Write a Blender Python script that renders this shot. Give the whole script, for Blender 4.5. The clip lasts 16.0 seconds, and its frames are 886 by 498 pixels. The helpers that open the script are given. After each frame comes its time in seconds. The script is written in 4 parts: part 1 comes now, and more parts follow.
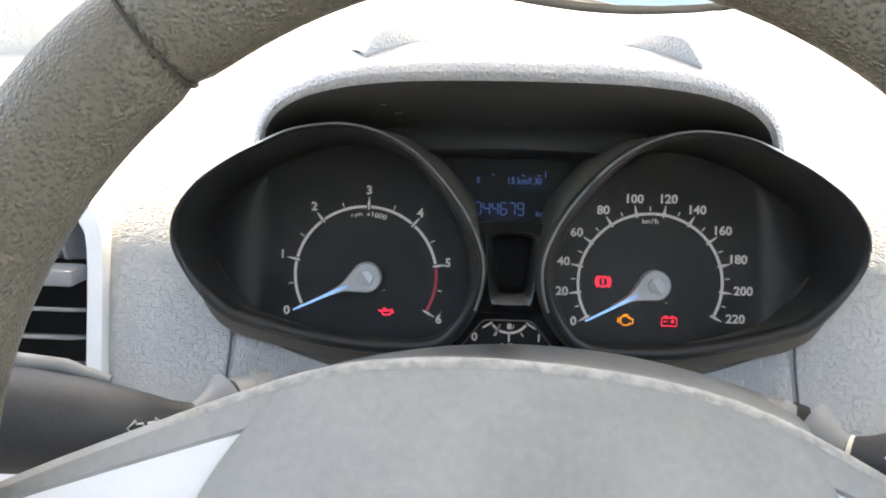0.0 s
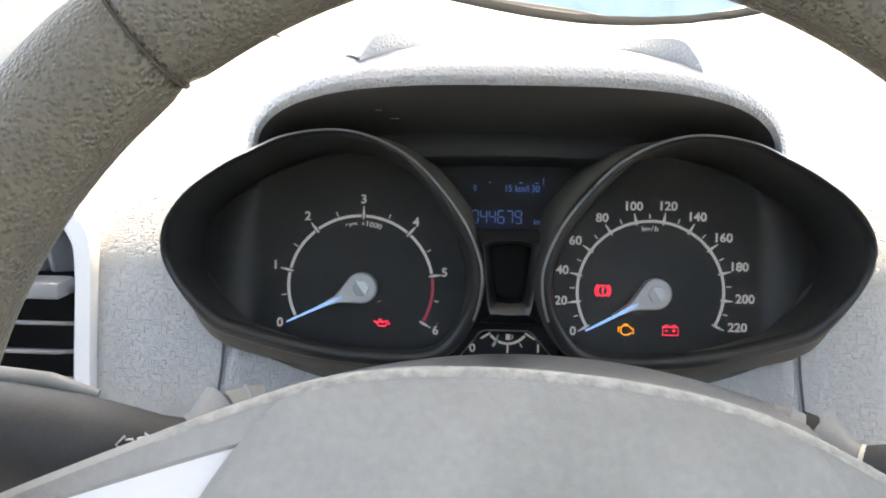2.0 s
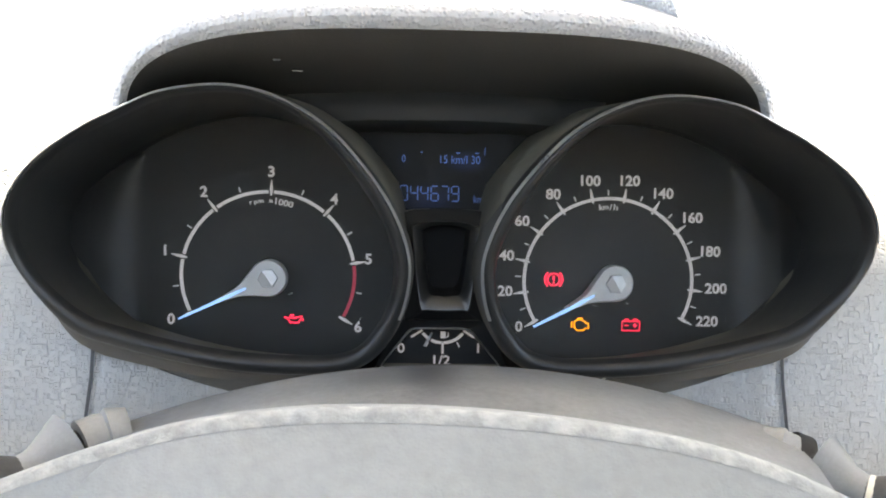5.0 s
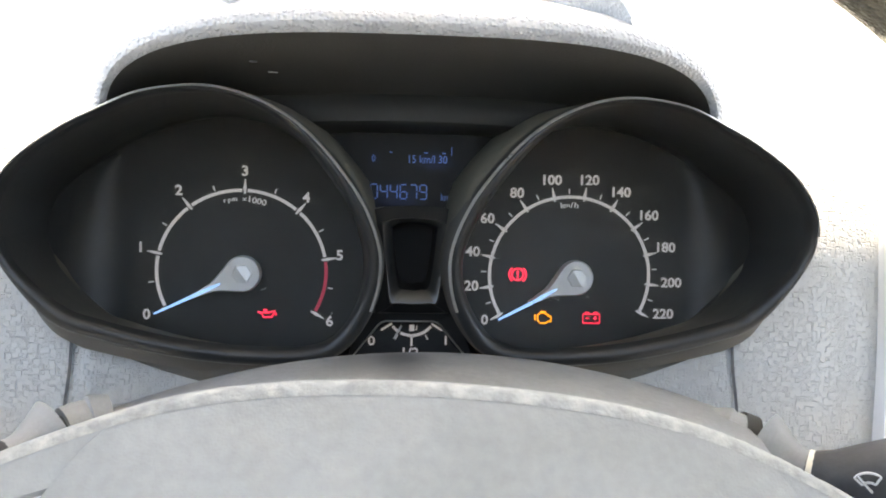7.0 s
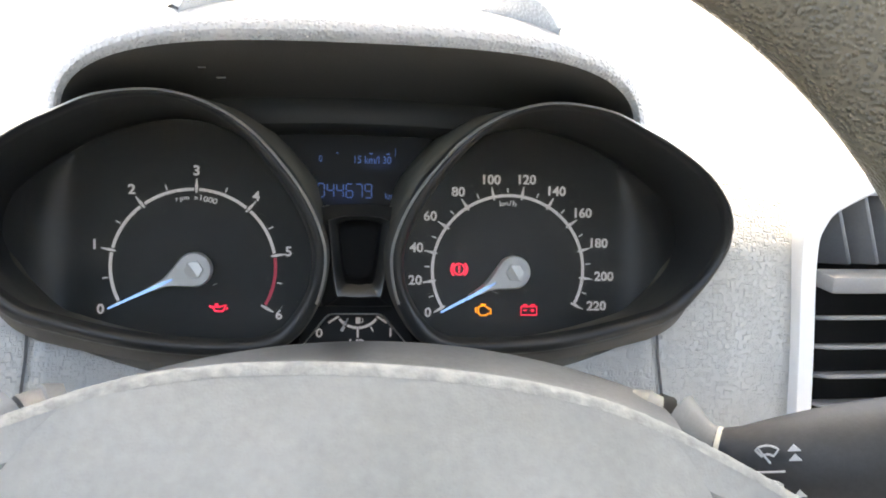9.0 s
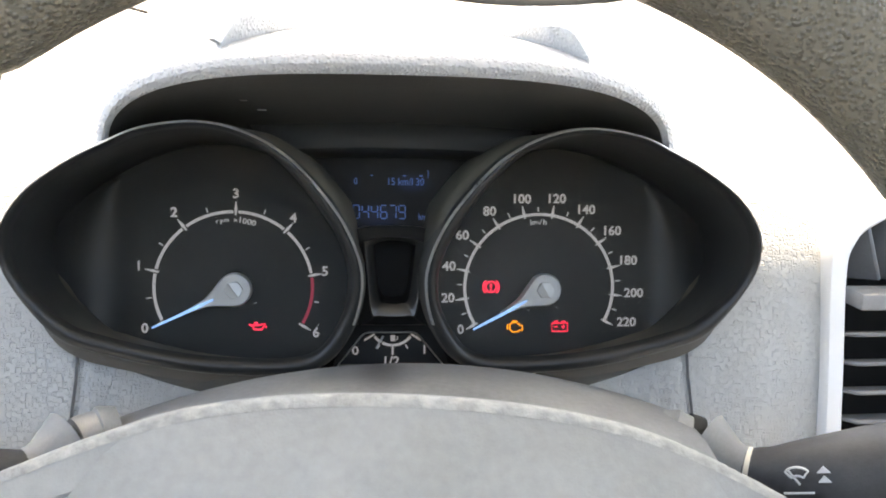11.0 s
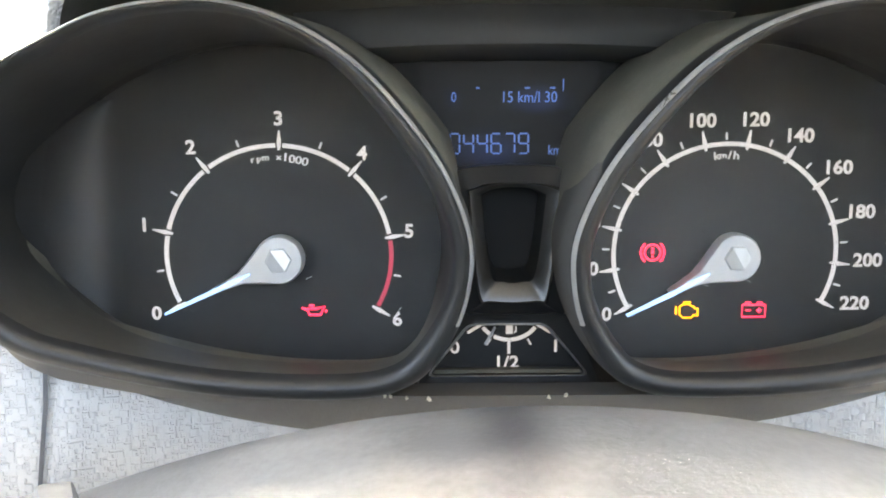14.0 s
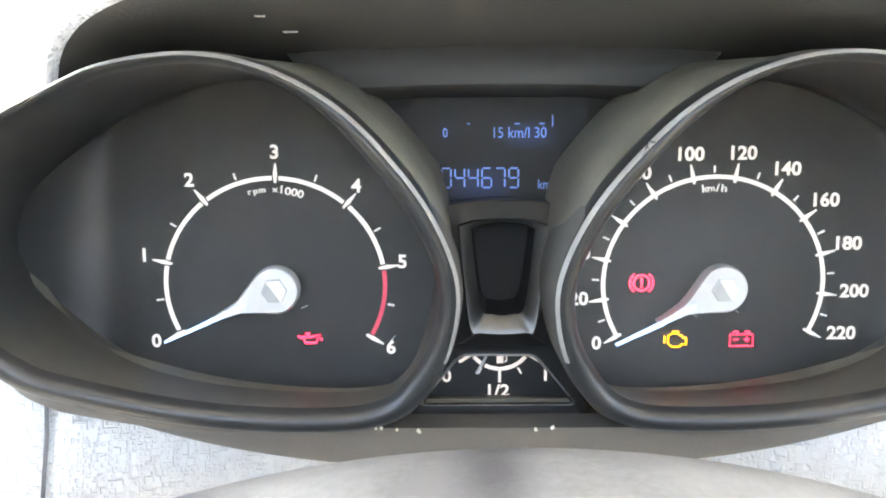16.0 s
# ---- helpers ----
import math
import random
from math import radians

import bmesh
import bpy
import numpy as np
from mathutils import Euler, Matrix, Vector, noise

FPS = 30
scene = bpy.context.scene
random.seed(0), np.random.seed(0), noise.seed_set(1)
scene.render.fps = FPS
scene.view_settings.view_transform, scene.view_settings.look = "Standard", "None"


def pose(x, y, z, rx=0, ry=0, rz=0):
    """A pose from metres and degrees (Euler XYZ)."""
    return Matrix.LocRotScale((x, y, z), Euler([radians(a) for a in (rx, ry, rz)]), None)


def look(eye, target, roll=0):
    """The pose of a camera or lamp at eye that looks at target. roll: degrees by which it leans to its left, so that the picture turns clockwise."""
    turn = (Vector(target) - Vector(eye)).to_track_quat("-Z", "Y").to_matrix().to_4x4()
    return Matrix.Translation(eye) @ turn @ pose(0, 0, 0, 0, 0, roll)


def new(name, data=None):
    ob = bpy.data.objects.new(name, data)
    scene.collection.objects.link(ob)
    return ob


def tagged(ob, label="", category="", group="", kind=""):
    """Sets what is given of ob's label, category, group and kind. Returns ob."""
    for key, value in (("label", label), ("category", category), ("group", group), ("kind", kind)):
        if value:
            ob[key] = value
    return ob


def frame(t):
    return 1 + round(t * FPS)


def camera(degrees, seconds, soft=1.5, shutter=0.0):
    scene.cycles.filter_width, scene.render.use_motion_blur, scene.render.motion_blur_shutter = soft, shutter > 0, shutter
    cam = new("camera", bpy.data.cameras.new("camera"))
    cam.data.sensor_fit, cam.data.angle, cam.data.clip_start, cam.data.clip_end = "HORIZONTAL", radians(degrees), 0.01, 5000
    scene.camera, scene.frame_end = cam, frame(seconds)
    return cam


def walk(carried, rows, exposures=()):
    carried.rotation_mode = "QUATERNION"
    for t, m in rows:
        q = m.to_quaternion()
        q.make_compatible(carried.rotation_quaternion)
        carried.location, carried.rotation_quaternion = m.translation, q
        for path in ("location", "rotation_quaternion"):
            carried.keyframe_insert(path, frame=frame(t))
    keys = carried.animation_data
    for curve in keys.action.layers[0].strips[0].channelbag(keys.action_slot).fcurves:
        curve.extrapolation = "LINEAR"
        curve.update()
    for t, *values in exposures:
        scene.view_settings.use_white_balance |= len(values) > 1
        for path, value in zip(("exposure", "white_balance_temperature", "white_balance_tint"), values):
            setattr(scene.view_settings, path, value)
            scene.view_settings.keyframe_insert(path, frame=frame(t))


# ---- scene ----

# The dashboard frame: origin between the two dials, x right, y ahead into the dash, z up along the dial face, which leans back.
LEAN_BACK = 16.0
CAR = pose(0, 0, 1.05, -LEAN_BACK, 0, 0)
cam = camera(55.8, 16.0, soft=1.9)
PATH = [
    (0, (-0.018, -0.426, 0.028), (-0.088, 1.572, -0.037), 1.5),
    (0.5, (-0.016, -0.428, 0.027), (-0.084, 1.571, -0.02), 1.5),
    (1, (-0.021, -0.425, 0.028), (-0.085, 1.573, -0.007), 1.5),
    (1.5, (-0.018, -0.423, 0.03), (-0.083, 1.576, -0.004), 1.3),
    (2, (-0.021, -0.418, 0.025), (-0.07, 1.581, -0.004), 1.1),
    (2.5, (-0.018, -0.426, 0.031), (-0.053, 1.574, -0.002), 1.1),
    (3, (-0.016, -0.419, 0.028), (-0.036, 1.58, -0.002), 1.2),
    (3.5, (-0.015, -0.419, 0.028), (-0.03, 1.581, -0.005), 1.1),
    (4, (-0.016, -0.414, 0.034), (-0.024, 1.586, -0.002), 0.8),
    (4.5, (-0.014, -0.376, 0.034), (0.011, 1.623, -0.03), 0.7),
    (5, (-0.013, -0.354, 0.029), (0.067, 1.642, -0.067), 1.1),
    (7.3, (-0.016, -0.369, 0.025), (0.165, 1.621, -0.053), 0.9),
    (7.5, (-0.017, -0.368, 0.023), (0.179, 1.621, -0.056), 0.8),
    (8, (-0.015, -0.367, 0.023), (0.201, 1.619, -0.057), 0.7),
    (8.5, (-0.014, -0.379, 0.021), (0.234, 1.604, -0.061), 0.9),
    (8.7, (-0.009, -0.385, 0.022), (0.248, 1.597, -0.057), 1.0),
    (10.8, (-0.009, -0.394, 0.031), (0.191, 1.595, -0.047), 0.5),
    (11, (-0.013, -0.396, 0.034), (0.18, 1.593, -0.047), 0.5),
    (11.5, (-0.013, -0.397, 0.033), (0.152, 1.595, -0.015), 0.4),
    (12, (-0.017, -0.375, 0.039), (0.132, 1.619, -0.012), 0.4),
    (12.5, (-0.017, -0.355, 0.042), (0.1, 1.641, 0.0), 0.0),
    (13, (-0.016, -0.323, 0.044), (0.097, 1.67, -0.082), 0.0),
    (13.5, (-0.021, -0.296, 0.04), (0.042, 1.688, -0.208), -0.1),
    (14, (-0.022, -0.268, 0.039), (-0.002, 1.713, -0.24), -0.2),
    (14.5, (-0.017, -0.263, 0.039), (-0.012, 1.714, -0.265), -0.3),
    (15, (-0.017, -0.262, 0.039), (-0.009, 1.711, -0.286), -0.2),
    (15.5, (-0.019, -0.266, 0.044), (-0.012, 1.708, -0.278), -0.3),
    (16, (-0.016, -0.272, 0.051), (-0.022, 1.707, -0.238), -0.2),
]

walk(cam, [(t, CAR @ look(eye, target, roll)) for t, eye, target, roll in PATH],
     [(t, 2.6 + e, k, 12.5) for t, e, k in ((0.0, 0.1, 8800), (4.0, 0.05, 8800), (5.0, 0.38, 9000), (8.5, 0.36, 9000), (11.0, 0.24, 8900), (12.5, 0.22, 9000), (13.2, 0.6, 9300), (13.5, 1.02, 9300), (14.0, 1.38, 9300), (15.0, 1.45, 9300), (15.5, 1.66, 9300), (16.0, 1.97, 9300))])

# ---- light ----
SUN_UP, SUN_ROUND = 67.0, 8.0
world = bpy.data.worlds.new("sky")
scene.world = world
world.use_nodes = True
sky = world.node_tree.nodes.new("ShaderNodeTexSky")
sky.sky_type, sky.sun_disc = "NISHITA", False
sky.sun_elevation, sky.sun_rotation = radians(SUN_UP), radians(SUN_ROUND)
world.node_tree.links.new(sky.outputs[0], world.node_tree.nodes["Background"].inputs[0])
world.node_tree.nodes["Background"].inputs[1].default_value = 0.15
sun = new("sun", bpy.data.lights.new("sun", "SUN"))
sun.data.energy, sun.data.angle, sun.data.color = 4.0, radians(3.0), (1.0, 0.95, 0.87)
way = Vector((math.sin(radians(SUN_ROUND)) * math.cos(radians(SUN_UP)), math.cos(radians(SUN_ROUND)) * math.cos(radians(SUN_UP)), math.sin(radians(SUN_UP))))
sun.matrix_world = look(way * 20, (0, 0, 0))


# ---- materials ----
def material(name, color, rough=0.5, metal=0.0, grain=None, bump=0.0, stain=0.0, stain_size=30.0, stain_color=None, emit=0.0, spec=0.5, cells="pebble", relief=0.0011):
    m = bpy.data.materials.new(name)
    m.use_nodes = True
    n, l = m.node_tree.nodes, m.node_tree.links
    b = n["Principled BSDF"]
    b.inputs["Base Color"].default_value = (*color, 1)
    b.inputs["Roughness"].default_value = rough
    b.inputs["Metallic"].default_value = metal
    b.inputs["Specular IOR Level"].default_value = spec
    if emit:
        b.inputs["Emission Color"].default_value = (*color, 1)
        b.inputs["Emission Strength"].default_value = emit
    co = n.new("ShaderNodeTexCoord")
    if stain:
        big, fine = n.new("ShaderNodeTexNoise"), n.new("ShaderNodeTexNoise")
        big.inputs["Scale"].default_value, big.inputs["Detail"].default_value = stain_size, 6
        fine.inputs["Scale"].default_value, fine.inputs["Detail"].default_value = stain_size * 22, 3
        for q in (big, fine):
            l.new(co.outputs["Object"], q.inputs["Vector"])
        both = n.new("ShaderNodeMath")
        both.operation = "MULTIPLY_ADD"
        both.inputs[1].default_value = 0.35
        l.new(fine.outputs["Fac"], both.inputs[0])
        l.new(big.outputs["Fac"], both.inputs[2])
        ramp = n.new("ShaderNodeMapRange")
        ramp.inputs["From Min"].default_value, ramp.inputs["From Max"].default_value = 0.5, 0.9
        ramp.inputs["To Max"].default_value = stain
        l.new(both.outputs[0], ramp.inputs["Value"])
        mix = n.new("ShaderNodeMix")
        mix.data_type = "RGBA"
        l.new(ramp.outputs[0], mix.inputs["Factor"])
        mix.inputs["A"].default_value = (*color, 1)
        mix.inputs["B"].default_value = (*(stain_color or [min(1, c * 1.8 + 0.03) for c in color]), 1)
        l.new(mix.outputs["Result"], b.inputs["Base Color"])
        r = n.new("ShaderNodeMapRange")
        r.inputs["To Min"].default_value, r.inputs["To Max"].default_value = rough - 0.08, min(1, rough + 0.15)
        l.new(both.outputs[0], r.inputs["Value"])
        l.new(r.outputs[0], b.inputs["Roughness"])
    if grain:
        bm_ = n.new("ShaderNodeBump")
        bm_.inputs["Strength"].default_value, bm_.inputs["Distance"].default_value = bump, relief
        if cells == "pebble":
            # low rounded, squarish bumps with soft grooves
            v, top = n.new("ShaderNodeTexVoronoi"), n.new("ShaderNodeMapRange")
            v.feature, v.distance = "SMOOTH_F1", "CHEBYCHEV"
            v.inputs["Scale"].default_value, v.inputs["Smoothness"].default_value, v.inputs["Randomness"].default_value = grain, 0.12, 0.75
            l.new(co.outputs["Object"], v.inputs["Vector"])
            top.interpolation_type = "SMOOTHSTEP"
            top.inputs["From Min"].default_value, top.inputs["From Max"].default_value = 0.12, 0.62
            top.inputs["To Min"].default_value, top.inputs["To Max"].default_value = 1.0, 0.0
            l.new(v.outputs["Distance"], top.inputs["Value"])
            l.new(top.outputs[0], bm_.inputs["Height"])
        elif cells == "squares":
            # uneven square cells, each with a raised rim and a sunk middle
            v, top = n.new("ShaderNodeTexVoronoi"), n.new("ShaderNodeValToRGB")
            v.feature, v.distance = "SMOOTH_F1", "CHEBYCHEV"
            v.inputs["Smoothness"].default_value = 0.14
            v.inputs["Scale"].default_value, v.inputs["Randomness"].default_value = grain, 0.55
            l.new(co.outputs["Object"], v.inputs["Vector"])
            top.color_ramp.interpolation = "EASE"
            stops = top.color_ramp.elements
            stops[0].position, stops[0].color = 0.10, (0.35, 0.35, 0.35, 1)
            stops[1].position, stops[1].color = 0.62, (0.0, 0.0, 0.0, 1)
            for at_, h_ in ((0.20, 0.3), (0.30, 1.0), (0.44, 1.0)):
                e_ = stops.new(at_)
                e_.color = (h_, h_, h_, 1)
            l.new(v.outputs["Distance"], top.inputs["Fac"])
            l.new(top.outputs["Color"], bm_.inputs["Height"])
        elif cells == "leather":
            v = n.new("ShaderNodeTexVoronoi")
            v.feature = "SMOOTH_F1"
            v.inputs["Scale"].default_value, v.inputs["Smoothness"].default_value = grain, 0.2
            l.new(co.outputs["Object"], v.inputs["Vector"])
            inv = n.new("ShaderNodeMapRange")
            inv.interpolation_type = "SMOOTHSTEP"
            inv.inputs["From Min"].default_value, inv.inputs["From Max"].default_value = 0.05, 0.7
            inv.inputs["To Min"].default_value, inv.inputs["To Max"].default_value = 1.0, 0.0
            l.new(v.outputs["Distance"], inv.inputs["Value"])
            l.new(inv.outputs[0], bm_.inputs["Height"])
        else:
            v = n.new("ShaderNodeTexNoise")
            v.inputs["Scale"].default_value, v.inputs["Detail"].default_value = grain, 4
            l.new(co.outputs["Object"], v.inputs["Vector"])
            l.new(v.outputs["Fac"], bm_.inputs["Height"])
        l.new(bm_.outputs[0], b.inputs["Normal"])
    return m


DASH = material("grained_grey_plastic", (0.47, 0.474, 0.466), 0.45, grain=500, bump=1.0, stain=0.25, stain_size=14, relief=0.00055, cells="squares")
HOODM = material("grained_hood_plastic", (0.53, 0.53, 0.54), 0.42, grain=680, bump=0.9, stain=0.2, stain_size=14, relief=0.0006, cells="leather")
LEDGE = material("dark_smooth_ledge", (0.030, 0.029, 0.027), 0.55, stain=0.5, stain_size=25, stain_color=(0.055, 0.053, 0.049))
UNDER = material("dark_hood_lining", (0.062, 0.059, 0.054), 0.6, stain=0.6, stain_size=25, stain_color=(0.08, 0.074, 0.064), grain=900, bump=0.2, cells="noise")
BLACK = material("gloss_black_bezel", (0.021, 0.021, 0.0205), 0.30, stain=0.3, stain_size=40, stain_color=(0.034, 0.033, 0.031))
BOWL = material("satin_black_bowl", (0.030, 0.0293, 0.028), 0.45, stain=0.6, stain_size=24, stain_color=(0.046, 0.0445, 0.041), spec=0.4)
FACE = material("dusty_black_dial", (0.016, 0.0156, 0.0146), 0.5, stain=0.9, stain_size=24, stain_color=(0.030, 0.029, 0.027))
MATT = material("matt_black_panel", (0.020, 0.020, 0.0195), 0.6, stain=0.5, stain_size=40, stain_color=(0.036, 0.035, 0.033), spec=0.3)
# Pale strip colour; on the bezels it stands in for a gloss highlight.
EDGE = material("pale_edge_strip", (0.50, 0.49, 0.465), 0.25, metal=0.6, stain=0.5, stain_size=60)
# Dusty brown, with the light its slope catches put into the colour.
FLANK = material("dusty_lit_brown_flank", (0.135, 0.125, 0.098), 0.55, stain=0.7, stain_size=45, stain_color=(0.24, 0.222, 0.175), grain=800, bump=0.2, cells="noise")
FLANGE = material("smooth_dark_grey_flange", (0.085, 0.079, 0.070), 0.55, stain=0.6, stain_size=30, stain_color=(0.13, 0.122, 0.108), grain=1500, bump=0.15, cells="noise")
PRINT = material("white_scale_print", (0.74, 0.74, 0.76), 0.5, emit=0.035)
REDPRINT = material("red_scale_print", (0.62, 0.06, 0.11), 0.5, emit=0.03)
SILVER = material("silver_paint_trim", (0.86, 0.86, 0.86), 0.35, metal=0.0, stain=0.3, stain_size=20)
HUBM = material("satin_grey_needle_hub", (0.72, 0.72, 0.70), 0.35, metal=0.2, stain=0.3, stain_size=80)
HUBCAP = material("silver_needle_cap", (0.74, 0.74, 0.72), 0.3, metal=0.35)
BLADE = material("pale_blue_needle_blade", (0.20, 0.45, 1.0), 0.3, emit=0.2)
CHROME = material("dull_chrome_trim", (0.12, 0.117, 0.112), 0.3, metal=0.85, stain=0.3, stain_size=50)
LCD = material("dark_display_glass", (0.017, 0.0165, 0.017), 0.5, stain=0.6, stain_size=60, stain_color=(0.026, 0.023, 0.021), spec=0.3)
LCDTEXT = material("blue_white_display_segments", (0.10, 0.20, 0.52), 0.4, emit=0.045, spec=0.1)
RED = material("red_warning_light", (0.95, 0.03, 0.09), 0.4, emit=0.3)
AMBER = material("amber_warning_light", (1.0, 0.36, 0.01), 0.4, emit=0.3)
SHROUD = material("dusty_grey_shroud_plastic", (0.150, 0.152, 0.154), 0.5, grain=900, bump=0.12, cells="noise", stain=0.9, stain_size=20, stain_color=(0.27, 0.273, 0.275))
PAD = material("dusty_airbag_cover_plastic", (0.285, 0.284, 0.270), 0.55, grain=1300, bump=0.3, cells="noise", stain=0.8, stain_size=16, stain_color=(0.42, 0.418, 0.40), relief=0.0005)
RIDGE = material("worn_dusty_edge", (0.30, 0.297, 0.28), 0.75, grain=700, bump=0.6, cells="noise", stain=0.9, stain_size=280, stain_color=(0.50, 0.49, 0.45), relief=0.0007)
LEATHER = material("worn_brown_leather", (0.140, 0.119, 0.086), 0.25, grain=760, bump=1.0, cells="leather", stain=0.5, stain_size=20, stain_color=(0.19, 0.166, 0.124), relief=0.0006)
SEAMM = material("dark_leather_joint", (0.05, 0.04, 0.028), 0.7, stain=0.4, stain_size=60)
STALK = material("dark_grey_stalk_plastic", (0.035, 0.036, 0.038), 0.5, grain=1200, bump=0.1, cells="noise", stain=0.5, stain_size=25)
COLLAR = material("light_grey_collar_plastic", (0.22, 0.22, 0.215), 0.5, stain=0.4, stain_size=40)
SEAMLINE = material("grey_panel_joint", (0.07, 0.07, 0.072), 0.7, stain=0.4, stain_size=60)
IVORY = material("ivory_ring", (0.75, 0.70, 0.58), 0.5)
ICON = material("pale_icon_print", (0.62, 0.63, 0.63), 0.5)
DARK = material("black_cavity", (0.012, 0.012, 0.012), 0.8)
SLATM = material("grey_vent_slat", (0.26, 0.26, 0.265), 0.4, stain=0.3, stain_size=40)
TRIMM = material("light_cabin_trim", (0.66, 0.64, 0.60), 0.8, grain=900, bump=0.2, cells="noise", stain=0.3, stain_size=6)
FRIT = material("black_glass_border", (0.02, 0.022, 0.025), 0.35, stain=0.3, stain_size=20)
WIPER = material("black_wiper_rubber", (0.03, 0.03, 0.032), 0.6, stain=0.4, stain_size=30)
PAINT = material("white_car_paint", (0.75, 0.76, 0.78), 0.25, stain=0.15, stain_size=4)
ASPHALT = material("asphalt", (0.12, 0.12, 0.115), 0.85, grain=60, bump=0.4, cells="noise", stain=0.5, stain_size=2)
RENDER_WALL = material("pale_blue_wall", (0.45, 0.55, 0.62), 0.8, stain=0.5, stain_size=1.2, grain=40, bump=0.2, cells="noise")


def glass(name):
    m = bpy.data.materials.new(name)
    m.use_nodes = True
    b = m.node_tree.nodes["Principled BSDF"]
    b.inputs["Base Color"].default_value = (0.93, 0.97, 0.96, 1)
    b.inputs["Roughness"].default_value = 0.0
    b.inputs["Transmission Weight"].default_value = 1.0
    b.inputs["IOR"].default_value = 1.05
    return m


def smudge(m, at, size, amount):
    """A soft-edged darker patch of its own shape on a plastic part."""
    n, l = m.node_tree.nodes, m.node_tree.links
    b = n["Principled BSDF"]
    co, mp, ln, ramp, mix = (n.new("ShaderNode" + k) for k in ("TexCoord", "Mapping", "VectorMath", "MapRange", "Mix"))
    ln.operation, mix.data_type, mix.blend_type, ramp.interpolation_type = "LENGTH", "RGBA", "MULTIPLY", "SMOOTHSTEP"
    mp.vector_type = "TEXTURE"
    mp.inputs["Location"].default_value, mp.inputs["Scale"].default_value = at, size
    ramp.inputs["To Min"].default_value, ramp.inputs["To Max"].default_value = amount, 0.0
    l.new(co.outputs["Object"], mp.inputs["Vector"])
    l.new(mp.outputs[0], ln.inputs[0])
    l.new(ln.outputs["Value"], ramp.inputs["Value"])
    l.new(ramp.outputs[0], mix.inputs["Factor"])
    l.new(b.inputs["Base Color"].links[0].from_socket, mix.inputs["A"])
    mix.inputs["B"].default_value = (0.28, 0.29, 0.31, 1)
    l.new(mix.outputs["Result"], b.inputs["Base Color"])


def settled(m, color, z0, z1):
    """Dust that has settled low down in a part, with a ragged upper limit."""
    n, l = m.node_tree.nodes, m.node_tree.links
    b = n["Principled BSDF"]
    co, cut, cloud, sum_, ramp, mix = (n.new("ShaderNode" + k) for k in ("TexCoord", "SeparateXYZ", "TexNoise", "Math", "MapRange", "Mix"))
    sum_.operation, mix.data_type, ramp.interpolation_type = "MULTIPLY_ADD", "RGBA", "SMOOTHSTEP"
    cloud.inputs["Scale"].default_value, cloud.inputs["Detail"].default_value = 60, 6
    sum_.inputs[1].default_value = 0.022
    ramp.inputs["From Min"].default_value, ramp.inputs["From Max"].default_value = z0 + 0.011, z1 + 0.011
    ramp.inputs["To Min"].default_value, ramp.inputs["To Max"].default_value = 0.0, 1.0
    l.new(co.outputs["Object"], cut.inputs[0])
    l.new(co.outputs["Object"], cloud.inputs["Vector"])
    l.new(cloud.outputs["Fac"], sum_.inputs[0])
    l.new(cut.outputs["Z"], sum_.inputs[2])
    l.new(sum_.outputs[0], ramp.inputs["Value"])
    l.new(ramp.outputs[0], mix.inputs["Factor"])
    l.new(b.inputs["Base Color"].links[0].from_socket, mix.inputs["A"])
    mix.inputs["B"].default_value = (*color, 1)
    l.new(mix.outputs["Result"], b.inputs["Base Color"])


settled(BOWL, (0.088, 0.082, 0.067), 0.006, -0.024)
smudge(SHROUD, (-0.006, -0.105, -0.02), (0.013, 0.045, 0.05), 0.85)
GLASS = glass("clear_windscreen_glass")


def dusty_lens(least, most):
    """Clear plastic with a thin uneven film of dust that also stands in for haze."""
    m = bpy.data.materials.new("clear_lens_dust_haze")
    m.use_nodes = True
    n, l = m.node_tree.nodes, m.node_tree.links
    n.remove(n["Principled BSDF"])
    clear, dust, mix, co = (n.new("ShaderNode" + k) for k in ("BsdfTransparent", "BsdfDiffuse", "MixShader", "TexCoord"))
    cloud, fine, both, amount = (n.new("ShaderNode" + k) for k in ("TexNoise", "TexNoise", "Math", "MapRange"))
    clear.inputs["Color"].default_value = (0.97, 0.97, 0.97, 1)
    dust.inputs["Color"].default_value = (0.46, 0.445, 0.41, 1)
    cloud.inputs["Scale"].default_value, cloud.inputs["Detail"].default_value = 26, 5
    fine.inputs["Scale"].default_value, fine.inputs["Detail"].default_value = 420, 3
    both.operation = "MULTIPLY"
    amount.inputs["From Min"].default_value, amount.inputs["From Max"].default_value = 0.12, 0.42
    amount.inputs["To Min"].default_value, amount.inputs["To Max"].default_value = least, most
    for q in (cloud, fine):
        l.new(co.outputs["Object"], q.inputs["Vector"])
    l.new(cloud.outputs["Fac"], both.inputs[0])
    l.new(fine.outputs["Fac"], both.inputs[1])
    l.new(both.outputs[0], amount.inputs["Value"])
    l.new(amount.outputs[0], mix.inputs["Fac"])
    l.new(clear.outputs[0], mix.inputs[1])
    l.new(dust.outputs[0], mix.inputs[2])
    l.new(mix.outputs[0], n["Material Output"].inputs["Surface"])
    return m


# Stronger film on the right lifts its blacks: hazy reflection put into colour.
LENS = {-1: dusty_lens(0.006, 0.045), 1: dusty_lens(0.014, 0.080)}


